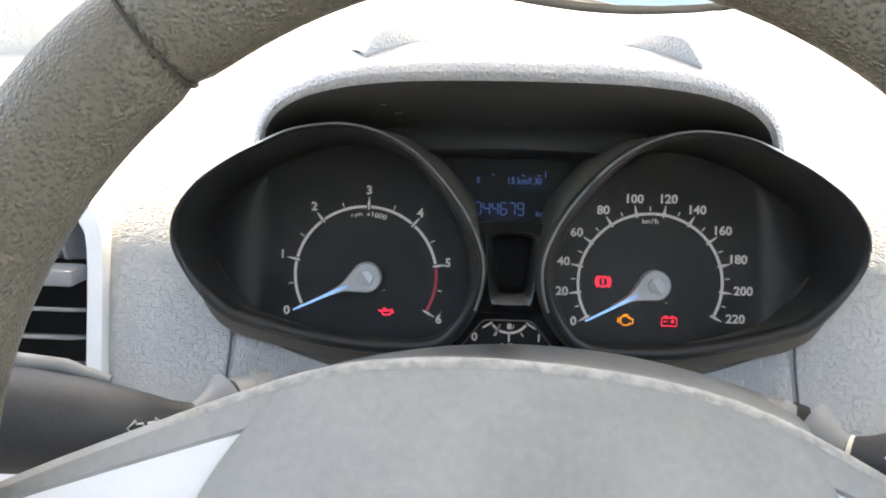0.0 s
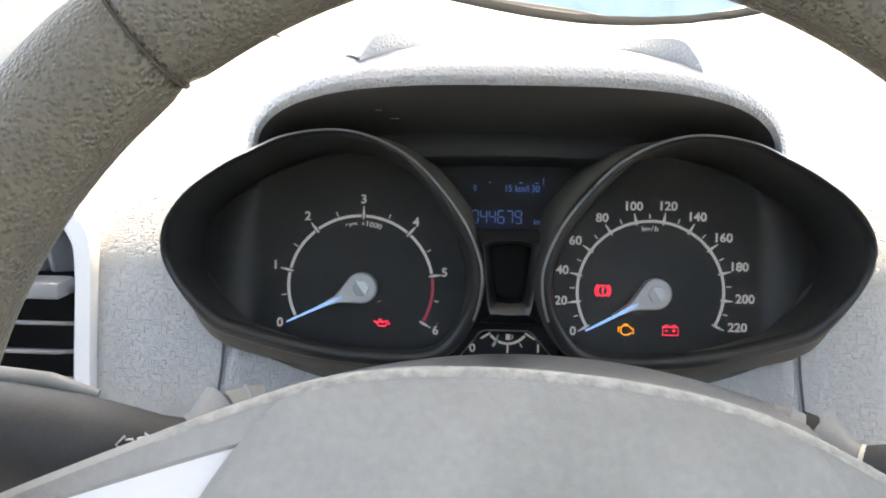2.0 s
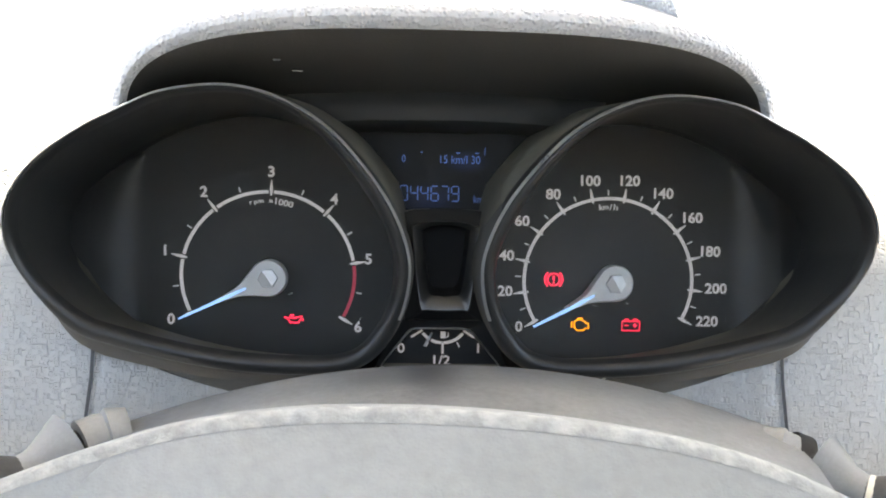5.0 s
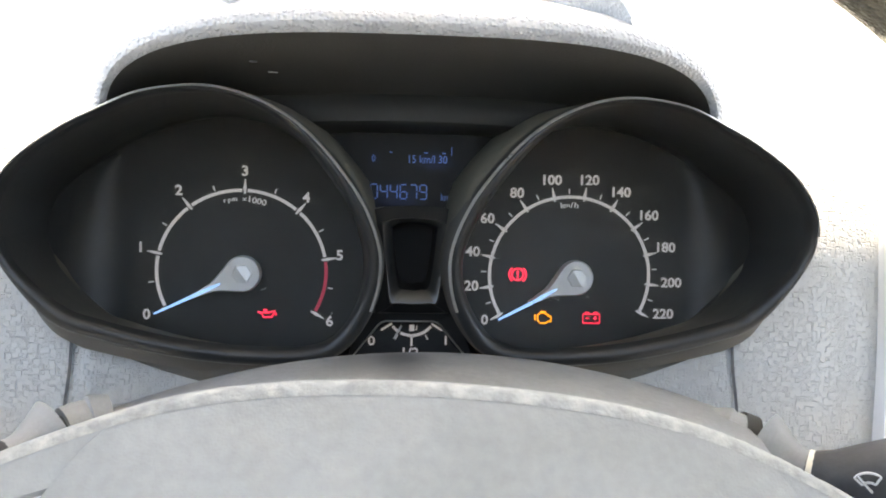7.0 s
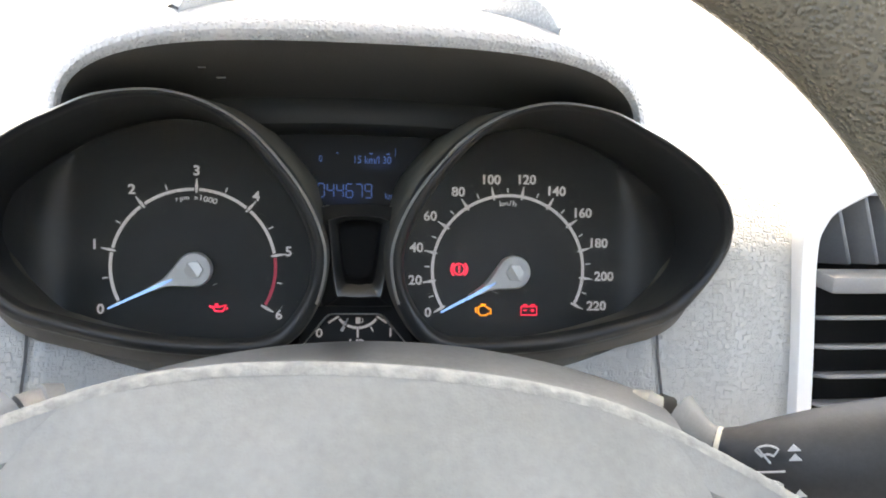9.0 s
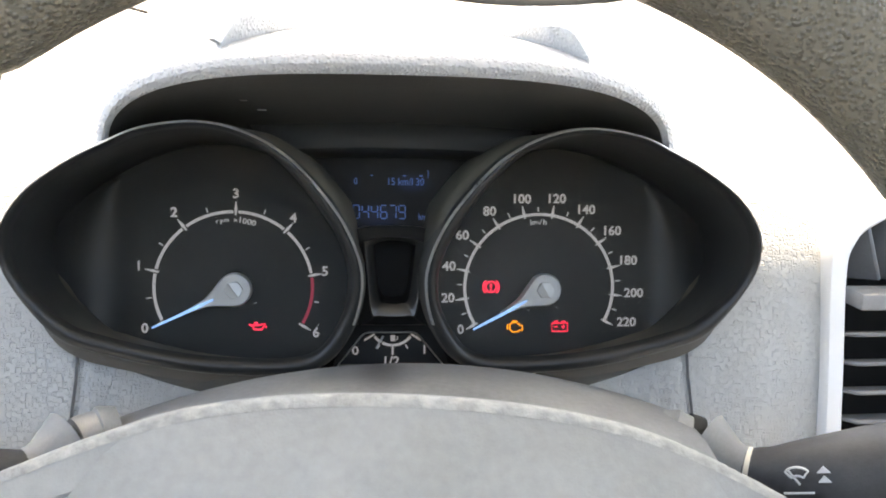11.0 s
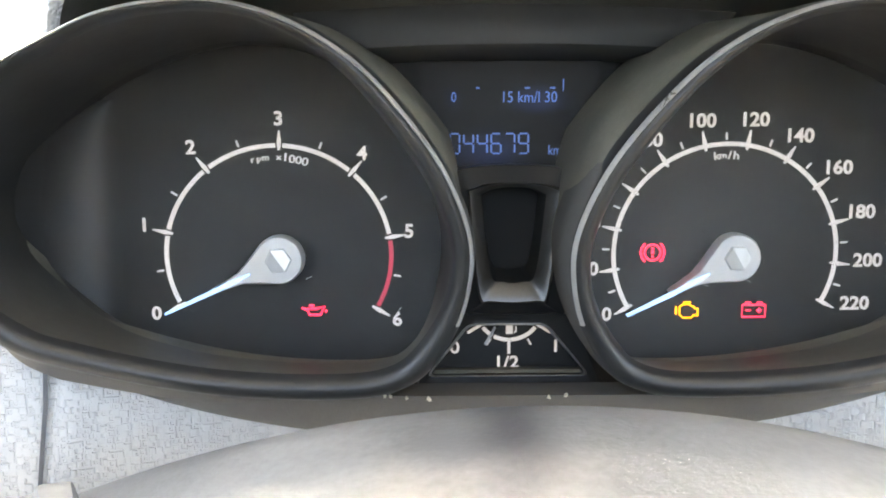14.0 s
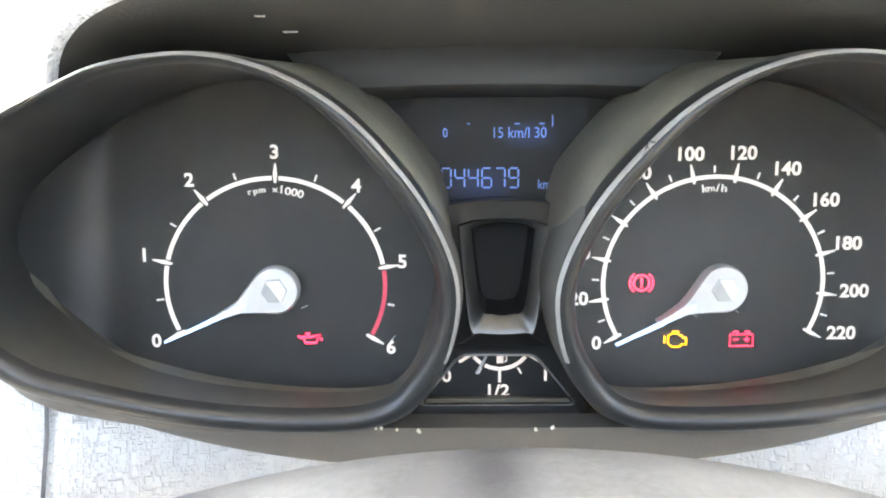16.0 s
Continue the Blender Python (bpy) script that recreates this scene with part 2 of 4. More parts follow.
def backlit(m, spots):
    """Blue backlight that shows through the display round its lit segments: spots are (centre, size, strength)."""
    n, l = m.node_tree.nodes, m.node_tree.links
    b, co, last = n["Principled BSDF"], n.new("ShaderNodeTexCoord"), None
    b.inputs["Emission Color"].default_value = (0.10, 0.24, 1.0, 1)
    for at, size, amount in spots:
        mp, ln, ramp, add = (n.new("ShaderNode" + k) for k in ("Mapping", "VectorMath", "MapRange", "Math"))
        ln.operation, ramp.interpolation_type, mp.vector_type = "LENGTH", "SMOOTHERSTEP", "TEXTURE"
        mp.inputs["Location"].default_value, mp.inputs["Scale"].default_value = at, size
        ramp.inputs["To Min"].default_value, ramp.inputs["To Max"].default_value = amount, 0.0
        l.new(co.outputs["Object"], mp.inputs["Vector"])
        l.new(mp.outputs[0], ln.inputs[0])
        l.new(ln.outputs["Value"], ramp.inputs["Value"])
        l.new(ramp.outputs[0], add.inputs[0])
        add.inputs[1].default_value = 0.0
        if last:
            l.new(last.outputs[0], add.inputs[1])
        last = add
    l.new(last.outputs[0], b.inputs["Emission Strength"])


backlit(LCD, (((0.0095, -0.0105, 0.0485), (0.0125, 0.02, 0.0062), 0.0052), ((-0.005, -0.0105, 0.0335), (0.0165, 0.02, 0.0085), 0.0044), ((-0.016, -0.0105, 0.049), (0.004, 0.02, 0.006), 0.0016)))


# ---- building helpers ----
def thing(name, label, category, group="", kind=""):
    ob = new(name)
    ob.empty_display_size = 0.02
    ob.matrix_basis = CAR
    return tagged(ob, label, category, group, kind)


def part(name, bm, mat, parent, label="", smooth=True, m=None):
    me = bpy.data.meshes.new(name)
    bmesh.ops.recalc_face_normals(bm, faces=bm.faces)
    bm.to_mesh(me)
    bm.free()
    for f in me.polygons:
        f.use_smooth = smooth
    if smooth:
        me.set_sharp_from_angle(angle=radians(38))
    me.materials.append(mat)
    ob = new(name, me)
    ob.parent = parent
    if m is not None:
        ob.matrix_basis = m
    if label:
        ob["label"] = label
    return ob


def alone(name, bm, mat, label, category, kind="", group="", smooth=True):
    ob = part(name, bm, mat, None, smooth=smooth)
    ob.matrix_basis = CAR
    return tagged(ob, label, category, group, kind)


def spline(pts, n, closed=True):
    """Catmull-Rom through pts, n samples for each span."""
    pts = [Vector(p) for p in pts]
    out, k = [], len(pts)
    for i in range(k if closed else k - 1):
        if closed:
            a, b, c, d = (pts[(i + j) % k] for j in (-1, 0, 1, 2))
        else:
            a, b, c, d = pts[max(i - 1, 0)], pts[i], pts[i + 1], pts[min(i + 2, k - 1)]
        for s in range(n):
            t = s / n
            out.append(0.5 * ((2 * b) + (c - a) * t + (2 * a - 5 * b + 4 * c - d) * t * t + (3 * b - a - 3 * c + d) * t ** 3))
    if not closed:
        out.append(pts[-1])
    return out


def loft(rings, closed=True, cap=False, cap_start=False):
    bm = bmesh.new()
    rows = [[bm.verts.new(p) for p in r] for r in rings]
    for a, b in zip(rows, rows[1:]):
        k = len(a)
        for i in range(k if closed else k - 1):
            j = (i + 1) % k
            bm.faces.new((a[i], a[j], b[j], b[i]))
    if cap:
        bm.faces.new(rows[-1])
    if cap_start:
        bm.faces.new(rows[0])
    return bm


def box(x0, x1, y0, y1, z0, z1, r=0.0, seg=2):
    bm = bmesh.new()
    bmesh.ops.create_cube(bm, size=1, matrix=Matrix.Translation(((x0 + x1) / 2, (y0 + y1) / 2, (z0 + z1) / 2)) @ Matrix.Diagonal((x1 - x0, y1 - y0, z1 - z0, 1)))
    if r:
        bmesh.ops.bevel(bm, geom=bm.edges[:], offset=r, segments=seg, affect="EDGES", profile=0.5)
    return bm


def plate(pts, y, thick):
    """A flat plate in the dial plane: pts are (x, z), its face at y, its back at y + thick."""
    return loft([[(x, y + thick, z) for x, z in pts], [(x, y, z) for x, z in pts]], cap=True, cap_start=True)


def tube(path, radius, sides=12, flat=1.0, cap=True):
    """A tube along path; radius may be a list."""
    path = [Vector(p) for p in path]
    rings, up = [], Vector((0, 0, 1))
    for i, p in enumerate(path):
        d = (path[min(i + 1, len(path) - 1)] - path[max(i - 1, 0)]).normalized()
        a = d.cross(up)
        a = a.normalized() if a.length > 1e-5 else Vector((1, 0, 0))
        b = a.cross(d).normalized()
        r = radius[i] if isinstance(radius, (list, tuple)) else radius
        rings.append([p + a * r * math.cos(t) + b * r * flat * math.sin(t) for t in (2 * math.pi * j / sides for j in range(sides))])
    return loft(rings, cap=cap, cap_start=cap)


def stroke(pts, width, y, thick, closed=False):
    """A flat line of a given width in the dial plane, as a raised print."""
    pts = [Vector((x, z)) for x, z in pts]
    k = len(pts)
    left, right = [], []
    for i, p in enumerate(pts):
        a = pts[(i - 1) % k] if closed or i else p
        b = pts[(i + 1) % k] if closed or i < k - 1 else p
        d = (b - a).normalized()
        nrm = Vector((-d.y, d.x)) * width / 2
        left.append(p + nrm)
        right.append(p - nrm)
    rings = [[(q.x, yy, q.y) for q in side] for yy, side in ((y + thick, left), (y, left), (y, right), (y + thick, right))]
    rings = list(map(list, zip(*rings)))
    if closed:
        rings.append(rings[0])
    return loft(rings, closed=True, cap=not closed, cap_start=not closed)


def join(*bms):
    out = bmesh.new()
    for b in bms:
        me = bpy.data.meshes.new("tmp")
        b.to_mesh(me)
        b.free()
        out.from_mesh(me)
        bpy.data.meshes.remove(me)
    return out


def lettering(name, text, x, z, size, y, mat, parent, wide=1.2, turn=0.0, weight=0.0, label="", m=None):
    """Raised print with the built-in font, centred at (x, z) in the dial plane."""
    cu = bpy.data.curves.new(name, "FONT")
    cu.body, cu.size, cu.align_x, cu.align_y = text, size / 0.72, "CENTER", "CENTER"
    cu.extrude, cu.offset, cu.resolution_u = 0.00012, weight, 3
    tmp = bpy.data.objects.new(name, cu)
    me = bpy.data.meshes.new_from_object(tmp)
    bpy.data.objects.remove(tmp)
    zs = [v.co.y for v in me.vertices]
    mid = (min(zs) + max(zs)) / 2
    for v in me.vertices:
        v.co = Vector((v.co.x * wide, v.co.y - mid, v.co.z))
    me.materials.clear()
    me.materials.append(mat)
    ob = new(name, me)
    ob.parent = parent
    ob.matrix_basis = (m or Matrix()) @ pose(x, y, z, 90, -turn, 0)
    if label:
        ob["label"] = label
    return ob


# ---- dashboard ----
EYE_CTRL = [(-147, 20), (-143.8, 30.8), (-134.6, 42.2), (-120.4, 52.2), (-108, 58.6), (-93, 65), (-73, 67.5), (-56, 64), (-41, 55.5), (-28.5, 42.5), (-19, 28.5), (-13.2, 13),
            (-13.2, 0), (-17, -13), (-25, -25), (-36, -30.5), (-52, -31.5), (-74, -30), (-94, -26.5), (-114, -21), (-128, -15.5), (-138, -4), (-145.5, 10)]
EYE = [Vector((p.x * 0.001, p.y * 0.001)) for p in spline([(x, z, 0) for x, z in EYE_CTRL], 6)]
FACE_CTRL = [(-148, 18), (-146, 28), (-139, 38), (-128, 48), (-115, 56), (-97, 63), (-77, 66), (-58, 62), (-44, 53), (-33, 41), (-26, 28), (-21, 12),
             (-20, 0), (-22, -13), (-25.5, -26.5), (-35, -36.5), (-52, -38.5), (-74, -37.5), (-97, -34), (-116, -27.5), (-131, -18), (-143, -4), (-148, 8)]
FACE_EDGE = [Vector((p.x * 0.001, p.y * 0.001)) for p in spline([(x, z, 0) for x, z in FACE_CTRL], 6)]


def rim_depth(p):
    return -(0.060 + 0.27 * p.y) - 0.010 * abs(p.x) / 0.15


def grown(ring, by):
    out, k = [], len(ring)
    for i, p in enumerate(ring):
        d = (ring[(i + 1) % k] - ring[i - 1]).normalized()
        out.append(p + Vector((-d.y, d.x)) * by)
    return out


def inside(x, z, ring):
    hit = False
    for a, b in zip(ring, ring[1:] + ring[:1]):
        if (a.y > z) != (b.y > z) and x < a.x + (z - a.y) / (b.y - a.y) * (b.x - a.x):
            hit = not hit
    return hit


PROFILE = spline([(-0.01, -0.42, 0), (-0.04, -0.20, 0), (-0.047, -0.10, 0), (-0.049, -0.02, 0), (-0.045, 0.025, 0), (-0.030, 0.058, 0), (0.005, 0.083, 0),
                  (0.07, 0.109, 0), (0.2, 0.154, 0), (0.40, 0.219, 0), (0.60, 0.284, 0)], 12, closed=False)


def recess(x):
    return 0.020 * max(0.0, 1 - (x / 0.13) ** 2)


def dash_point(x, i):
    y, z = PROFILE[i].x, PROFILE[i].y
    y += recess(x) * max(0.0, min(1.0, 1 - z / 0.05)) if y < 0.05 else 0.0
    far = max(0.0, (y - 0.05) / 0.55)
    q = ((x - 0.165) / 0.45) ** 2
    z += far * 0.16 * q / (1 + 1.2 * q) * min(1.0, far * 1.2)
    y += 0.012 * max(0.0, (abs(x) - 0.16) / 0.1) if abs(x) < 0.26 else 0.012
    return Vector((x, y, z))


def seam_x(z):
    return 0.127 + 0.12 * max(0.0, -0.028 - z)


def dash_piece(test, xs, lift=0.0):
    bm = bmesh.new()
    rows = [[dash_point(x, i) + Vector((0, -lift, 0)) for x in xs] for i in range(len(PROFILE))]
    seen = {}
    for i in range(len(PROFILE) - 1):
        for j in range(len(xs) - 1):
            mid = (rows[i][j] + rows[i + 1][j + 1]) / 2
            if test(mid):
                quad = []
                for a, b in ((i, j), (i, j + 1), (i + 1, j + 1), (i + 1, j)):
                    if (a, b) not in seen:
                        seen[a, b] = bm.verts.new(rows[a][b])
                    quad.append(seen[a, b])
                bm.faces.new(quad)
    return bm


OUT = 1 if abs(grown(EYE, 0.006)[0].x) > abs(EYE[0].x) else -1
HOLE_L = grown(EYE, OUT * 0.0025)
HOLE_R = [Vector((-p.x, p.y)) for p in HOLE_L]


def open_for_cluster(p):
    if p.y > 0.03:
        return False
    return inside(p.x, p.z, HOLE_L) or inside(p.x, p.z, HOLE_R) or (abs(p.x) < 0.1 and -0.03 < p.z < 0.095)


def open_for_vent(p):
    return (0.1955 if p.x > 0 else 0.1915) < abs(p.x) < 0.30 and -0.085 < p.z < 0.038 and p.y < 0.0 and (abs(p.x) - 0.190) + (0.038 - p.z) > 0.014


XS = [-0.75 + 0.05 * i for i in range(8)] + [-0.36 + 0.003 * i for i in range(241)] + [0.40 + 0.05 * i for i in range(25)]
dashboard = thing("dashboard", "light grey grained plastic dashboard, sunlit on top", "dashboard")
part("top_pad", dash_piece(lambda p: not open_for_cluster(p) and not open_for_vent(p) and not (p.z < -0.030 and abs(p.x) < seam_x(p.z) - 0.008), XS), DASH, dashboard)


def front_y(x):
    return -0.0487 + recess(x)


def panel_top(x):
    return -0.0235 - 0.0165 * max(0.0, 1 - (x / 0.128) ** 2)


rows = []
for i in range(24):
    u = i / 23
    row = []
    for j in range(61):
        v = -1 + 2 * j / 60
        z = panel_top(v * 0.127) * (1 - u) - 0.30 * u ** 1.6 - (0.0 if u < 1 else 0.02)
        x = v * (seam_x(z) - 0.0009)
        edge = 0.0022 if 0 < j < 60 and i > 0 else -0.0005
        row.append(Vector((x, front_y(x) + 0.035 * max(0.0, (-z - 0.1) / 0.2) - edge, z)))
    rows.append(row)
part("lower_panel", loft(rows, closed=False), DASH, dashboard)
for s in (-1, 1):
    rows = []
    for i in range(20):
        z = -0.022 - 0.012 * i
        x = seam_x(z)
        y = front_y(x) + 0.035 * max(0.0, (-z - 0.1) / 0.2) - 0.0009
        rows.append([Vector((s * (x - 0.0010), y, z)), Vector((s * (x + 0.0003), y, z))])
    part("seam", loft(rows, closed=False), SEAMLINE, dashboard, "narrow dark joint between panels")
part("demister_slit", tube([(-0.186, 0.20, 0.1770), (-0.158, 0.192, 0.1690)], 0.0012, 6), DARK, dashboard, "thin dark demister slit")

# hood over the instruments
hood = thing("instrument_hood", "grey grained plastic cowl with dark lining over the dials", "dashboard cowl")


def arch(half, top, foot, k=2.6, n=64):
    """An arch in the dial plane, from foot to foot."""
    pts = []
    for i in range(n + 1):
        a = math.pi * (1 - i / n)
        c, s = math.cos(a), math.sin(a)
        pts.append((half * math.copysign(abs(c) ** (2 / k), c), foot + (top - foot) * abs(s) ** (2 / k)))
    return pts


def hood_ring(half, top, foot, y, k=2.8, lean=0.0):
    half += 0.0008
    return [Vector((x - 0.0006, y + 0.024 * abs(x / half) ** 5, z)) for x, z in arch(half, top, foot, k)]


RISE = ((-0.0938, 0.0926), (-0.086, 0.0970), (-0.071, 0.1025), (-0.050, 0.1090), (-0.020, 0.1167), (0.020, 0.1250), (0.070, 0.1310), (0.120, 0.1350), (0.170, 0.1390))
SPREAD = (0.1108, 0.1125, 0.1150, 0.1180, 0.1220, 0.1270, 0.1330, 0.1390, 0.1430)
rings = [hood_ring(0.1065, 0.0745, 0.0605, -0.030), hood_ring(0.1064, 0.0812, 0.0590, -0.080), hood_ring(0.1064, 0.0828, 0.0585, -0.0895), hood_ring(0.1066, 0.0840, 0.0582, -0.0938), hood_ring(0.1071, 0.0854, 0.0578, -0.0966),
         hood_ring(0.1078, 0.0871, 0.0574, -0.0977), hood_ring(0.1089, 0.0890, 0.0570, -0.0974), hood_ring(0.1102, 0.0909, 0.0566, -0.0963), *(hood_ring(h + 0.0008, z, 0.0560 + 0.0012 * n, y) for n, (h, (y, z)) in enumerate(zip(SPREAD, RISE)))]
part("cowl", loft(rings[3:], closed=False), HOODM, hood, "grey grained plastic with a rounded lip")
part("lining", loft([hood_ring(0.1000, 0.068, 0.0605, -0.012), *rings[:4]], closed=False), UNDER, hood, "dark matte lining under the cowl")
# ledge between lining and display
part("ledge", loft([[Vector((0.001 + v * h / 12, y + 0.004 * (v / 12) ** 2, z - 0.0012 * (v / 12) ** 2)) for v in range(-12, 13)]
                    for h, y, z in ((0.064, -0.028, 0.0745), (0.060, -0.0305, 0.0700), (0.0545, -0.0312, 0.0660), (0.049, -0.0308, 0.0630), (0.047, -0.0290, 0.0617), (0.046, -0.0080, 0.0600))], closed=False), LEDGE, hood, "dark smooth ledge above the display")


def hood_top(x, y):
    ys = [a for a, b in RISE]
    top, half = float(np.interp(y, ys, [b for a, b in RISE])), float(np.interp(y, ys, SPREAD))
    return 0.058 + (top - 0.058) * (1 - min(0.99, abs(x) / half) ** 2.8) ** (1 / 2.8)


# raised crescent ridges on the cowl's top, tall near the outer ends
CREST = spline([(0.0680, -0.0860, 0.0015), (0.0662, -0.0780, 0.0095), (0.0602, -0.0650, 0.0090), (0.0515, -0.0500, 0.0062), (0.0400, -0.0340, 0.0010)], 6, closed=False)
for s in (-1, 1):
    rows = []
    for p in CREST:
        x, h = s * p.x + 0.0037, p.z
        rows.append([Vector((x + s * bx, p.y + by, hood_top(x + s * bx, p.y + by) + dz)) for bx, by, dz in ((0, 0, -0.002), (-0.45 * h, -0.35 * h, h * 0.92), (0.0004, 0.0008, h), (0.004, 0.012, h), (0.010, 0.035, h * 0.4), (0.014, 0.055, -0.002))])
    part("raised_wing", loft(rows, closed=False), HOODM, hood)
for x, z, w in ((-0.0555, 0.0745, 0.0012), (-0.049, 0.0712, 0.0016)):
    part("scuff", box(x - w, x + w, -0.0885, -0.0878, z - 0.0002, z + 0.0002), FLANGE, hood, "tiny pale scuff")

# ---- instrument cluster ----
cluster = thing("instrument_cluster", "black twin-dial instrument cluster with almond-shaped bezels, ignition on", "instrument cluster")
NUMERALS = {-1: ((-112.5, -19.3), (-115.1, 9.6), (-99.2, 34.3), (-71.2, 43.2), (-44.9, 32.2), (-30.2, 7.2), (-34.3, -21.7)),
            1: ((34.2, -20.5), (28.0, -5.4), (28.4, 9.8), (34.6, 24.6), (47.6, 36.1), (62.9, 42.1), (79.9, 42.4), (94.4, 37.3), (107.4, 27.2), (115.6, 12.9), (118.9, -3.0), (115.5, -17.2))}
SCALE_R, DIAL_X, ZS = 0.0362, 0.0722, 0.97
for s in (-1, 1):
    flip = lambda p: Vector((p.x if s < 0 else -p.x, p.y))
    def ring(src, depth):
        return [Vector((q.x, depth(q) if callable(depth) else depth, q.y)) for q in (flip(p) for p in src)]
    # the black roll is broad below and beside the middle, narrow on top
    roll = [0.0020 + 0.0042 * max(0.0, min(1.0, ((0.066 if abs(p.x) < 0.06 else 0.046) - p.y) / 0.028)) * max(0.35, min(1.0, (0.150 - abs(p.x)) / 0.02)) * (1 - 0.32 * max(0.0, min(1.0, (p.y + 0.022) / 0.02)) * max(0.0, min(1.0, (0.042 - abs(p.x)) / 0.015))) for p in EYE]
    def inset(f):
        return [p.lerp(q, f * w / 0.006) for p, q, w in zip(EYE, grown(EYE, -OUT * 0.006), roll)]
    e_in = inset(1.06)
    skirt = [a.lerp(b, max(0.0, min(1.0, (a.y - 0.018) / 0.018)) * max(0.0, min(1.0, (0.075 - abs(a.x)) / 0.02))) for a, b in zip(grown(EYE, OUT * 0.0006), grown(EYE, OUT * 0.0066))]
    bezel = part("bezel", loft([ring([a.lerp(b, 0.20) for a, b in zip(EYE, skirt)], lambda p: rim_depth(p) + 0.008), ring(grown(EYE, OUT * 0.0006), lambda p: rim_depth(p) + 0.003),
                               ring(EYE, lambda p: rim_depth(p) + 0.0014), ring(inset(0.2), lambda p: rim_depth(p) + 0.0003), ring(inset(0.4), rim_depth), ring(inset(0.6), lambda p: rim_depth(p) + 0.0004),
                               ring(inset(0.8), lambda p: rim_depth(p) + 0.0014), ring(inset(0.95), lambda p: rim_depth(p) + 0.0030), ring(e_in, lambda p: rim_depth(p) + 0.0050)]), BLACK, cluster, "gloss black almond-shaped bezel")
    part("flank", loft([ring(skirt, -0.012), ring([a.lerp(b, 0.6) for a, b in zip(EYE, skirt)], lambda p: rim_depth(p) * 0.55), ring([a.lerp(b, 0.20) for a, b in zip(EYE, skirt)], lambda p: rim_depth(p) + 0.008)]), FLANK, bezel, "dusty brownish outer flank, coloured paler for the light it catches")
    wall = [ring([a.lerp(b, u) for a, b in zip(e_in, FACE_EDGE)], lambda p, u=u: (rim_depth(p) + 0.005) * (1 - u) ** 1.5 + 0.0006 * u) for u in (0, 0.12, 0.25, 0.4, 0.55, 0.7, 0.82, 0.92, 1)]
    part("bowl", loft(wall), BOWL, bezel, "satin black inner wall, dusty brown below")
    # Upper edge only: the highlight there is put into the strip's colour.
    part("edge_highlight", loft([ring(grown(EYE, OUT * 0.0004)[:78], lambda p: rim_depth(p) + 0.0018), ring(grown(EYE, -OUT * 0.0001)[:78], lambda p: rim_depth(p) + 0.0002),
                                 ring(grown(EYE, -OUT * 0.0005)[:78], lambda p: rim_depth(p) - 0.0005), ring(grown(EYE, -OUT * 0.0007)[:78], lambda p: rim_depth(p) + 0.0008)], closed=False), EDGE, bezel, "pale strip painted as a highlight on the bezel edge")
    low = [max(0.0, min(1.0, (0.012 - p.y) / 0.02)) * max(0.0, min(1.0, (abs(p.x) - 0.036) / 0.02)) * max(0.0, min(1.0, (0.147 - abs(p.x)) / 0.028)) for p in EYE]
    wide = lambda by: [a.lerp(b, k) for a, b, k in zip(grown(EYE, OUT * 0.0013), grown(EYE, OUT * by), low)]
    part("bezel_skirt", loft([ring(grown(EYE, OUT * 0.0006), lambda p: rim_depth(p) + 0.003), ring(wide(0.0026), lambda p: min(front_y(p.x) - 0.010, rim_depth(p) + 0.012)), ring(wide(0.0068), lambda p: front_y(p.x) - 0.0062), ring(wide(0.0073), lambda p: front_y(p.x) - 0.003)]),
         FLANGE, bezel, "smooth dark grey-brown flange under the bezel")
    face = part("dial_face", plate([flip(p) for p in grown(FACE_EDGE, OUT * 0.001)], 0.0, 0.003), FACE, cluster, "dusty matte black dial")
    wing = []
    for i in range(29):
        z = -0.033 + 0.082 * i / 28
        reach = 0.0245 * math.sqrt(max(0.0, 1 - ((z - 0.008) / 0.0412) ** 2))
        wing.append([Vector((s * (0.1225 + reach * q / 18), -0.0004 - 0.85 * reach * (q / 18) ** 2.6, z)) for q in range(19)])
    part("side_wing", loft(wing, closed=False), BLACK, face, "curved gloss black side of the dial")
    film = [flip(a.lerp(b, 0.99 - (0.0122 / -(rim_depth(a) + 0.005)) ** (1 / 1.5))) for a, b in zip(e_in, FACE_EDGE)]
    part("lens", plate(film, -0.0122, 0.0006), LENS[s], cluster, "clear dusty lens over the dial, with painted haze", smooth=False)
    # printed scale
    twist = 1.5 if s < 0 else -1.5
    steps, per, names = (6, 2, [str(v) for v in range(7)]) if s < 0 else (11, 2, [str(20 * v) for v in range(12)])
    span = 238.0
    def at(r, a):
        a = radians(a)
        return (s * DIAL_X + r * math.sin(a), ZS * r * math.cos(a) - 0.0004)
    for v in range(steps):
        a0, a1 = (-span / 2 + span * (v + f) / steps + twist for f in (0.045, 0.955))
        arc = [at(SCALE_R, a0 + (a1 - a0) * q / 14) for q in range(15)]
        red = s < 0 and v == 5
        part("scale_arc", stroke(arc, 0.0014, -0.0003, 0.0003), REDPRINT if red else PRINT, face, "red scale arc" if red else "")
        am = (a0 + a1) / 2
        part("minor_tick", stroke([at(SCALE_R + 0.0014, am), at(SCALE_R + 0.0037, am)], 0.0006, -0.0003, 0.0003), PRINT, face)
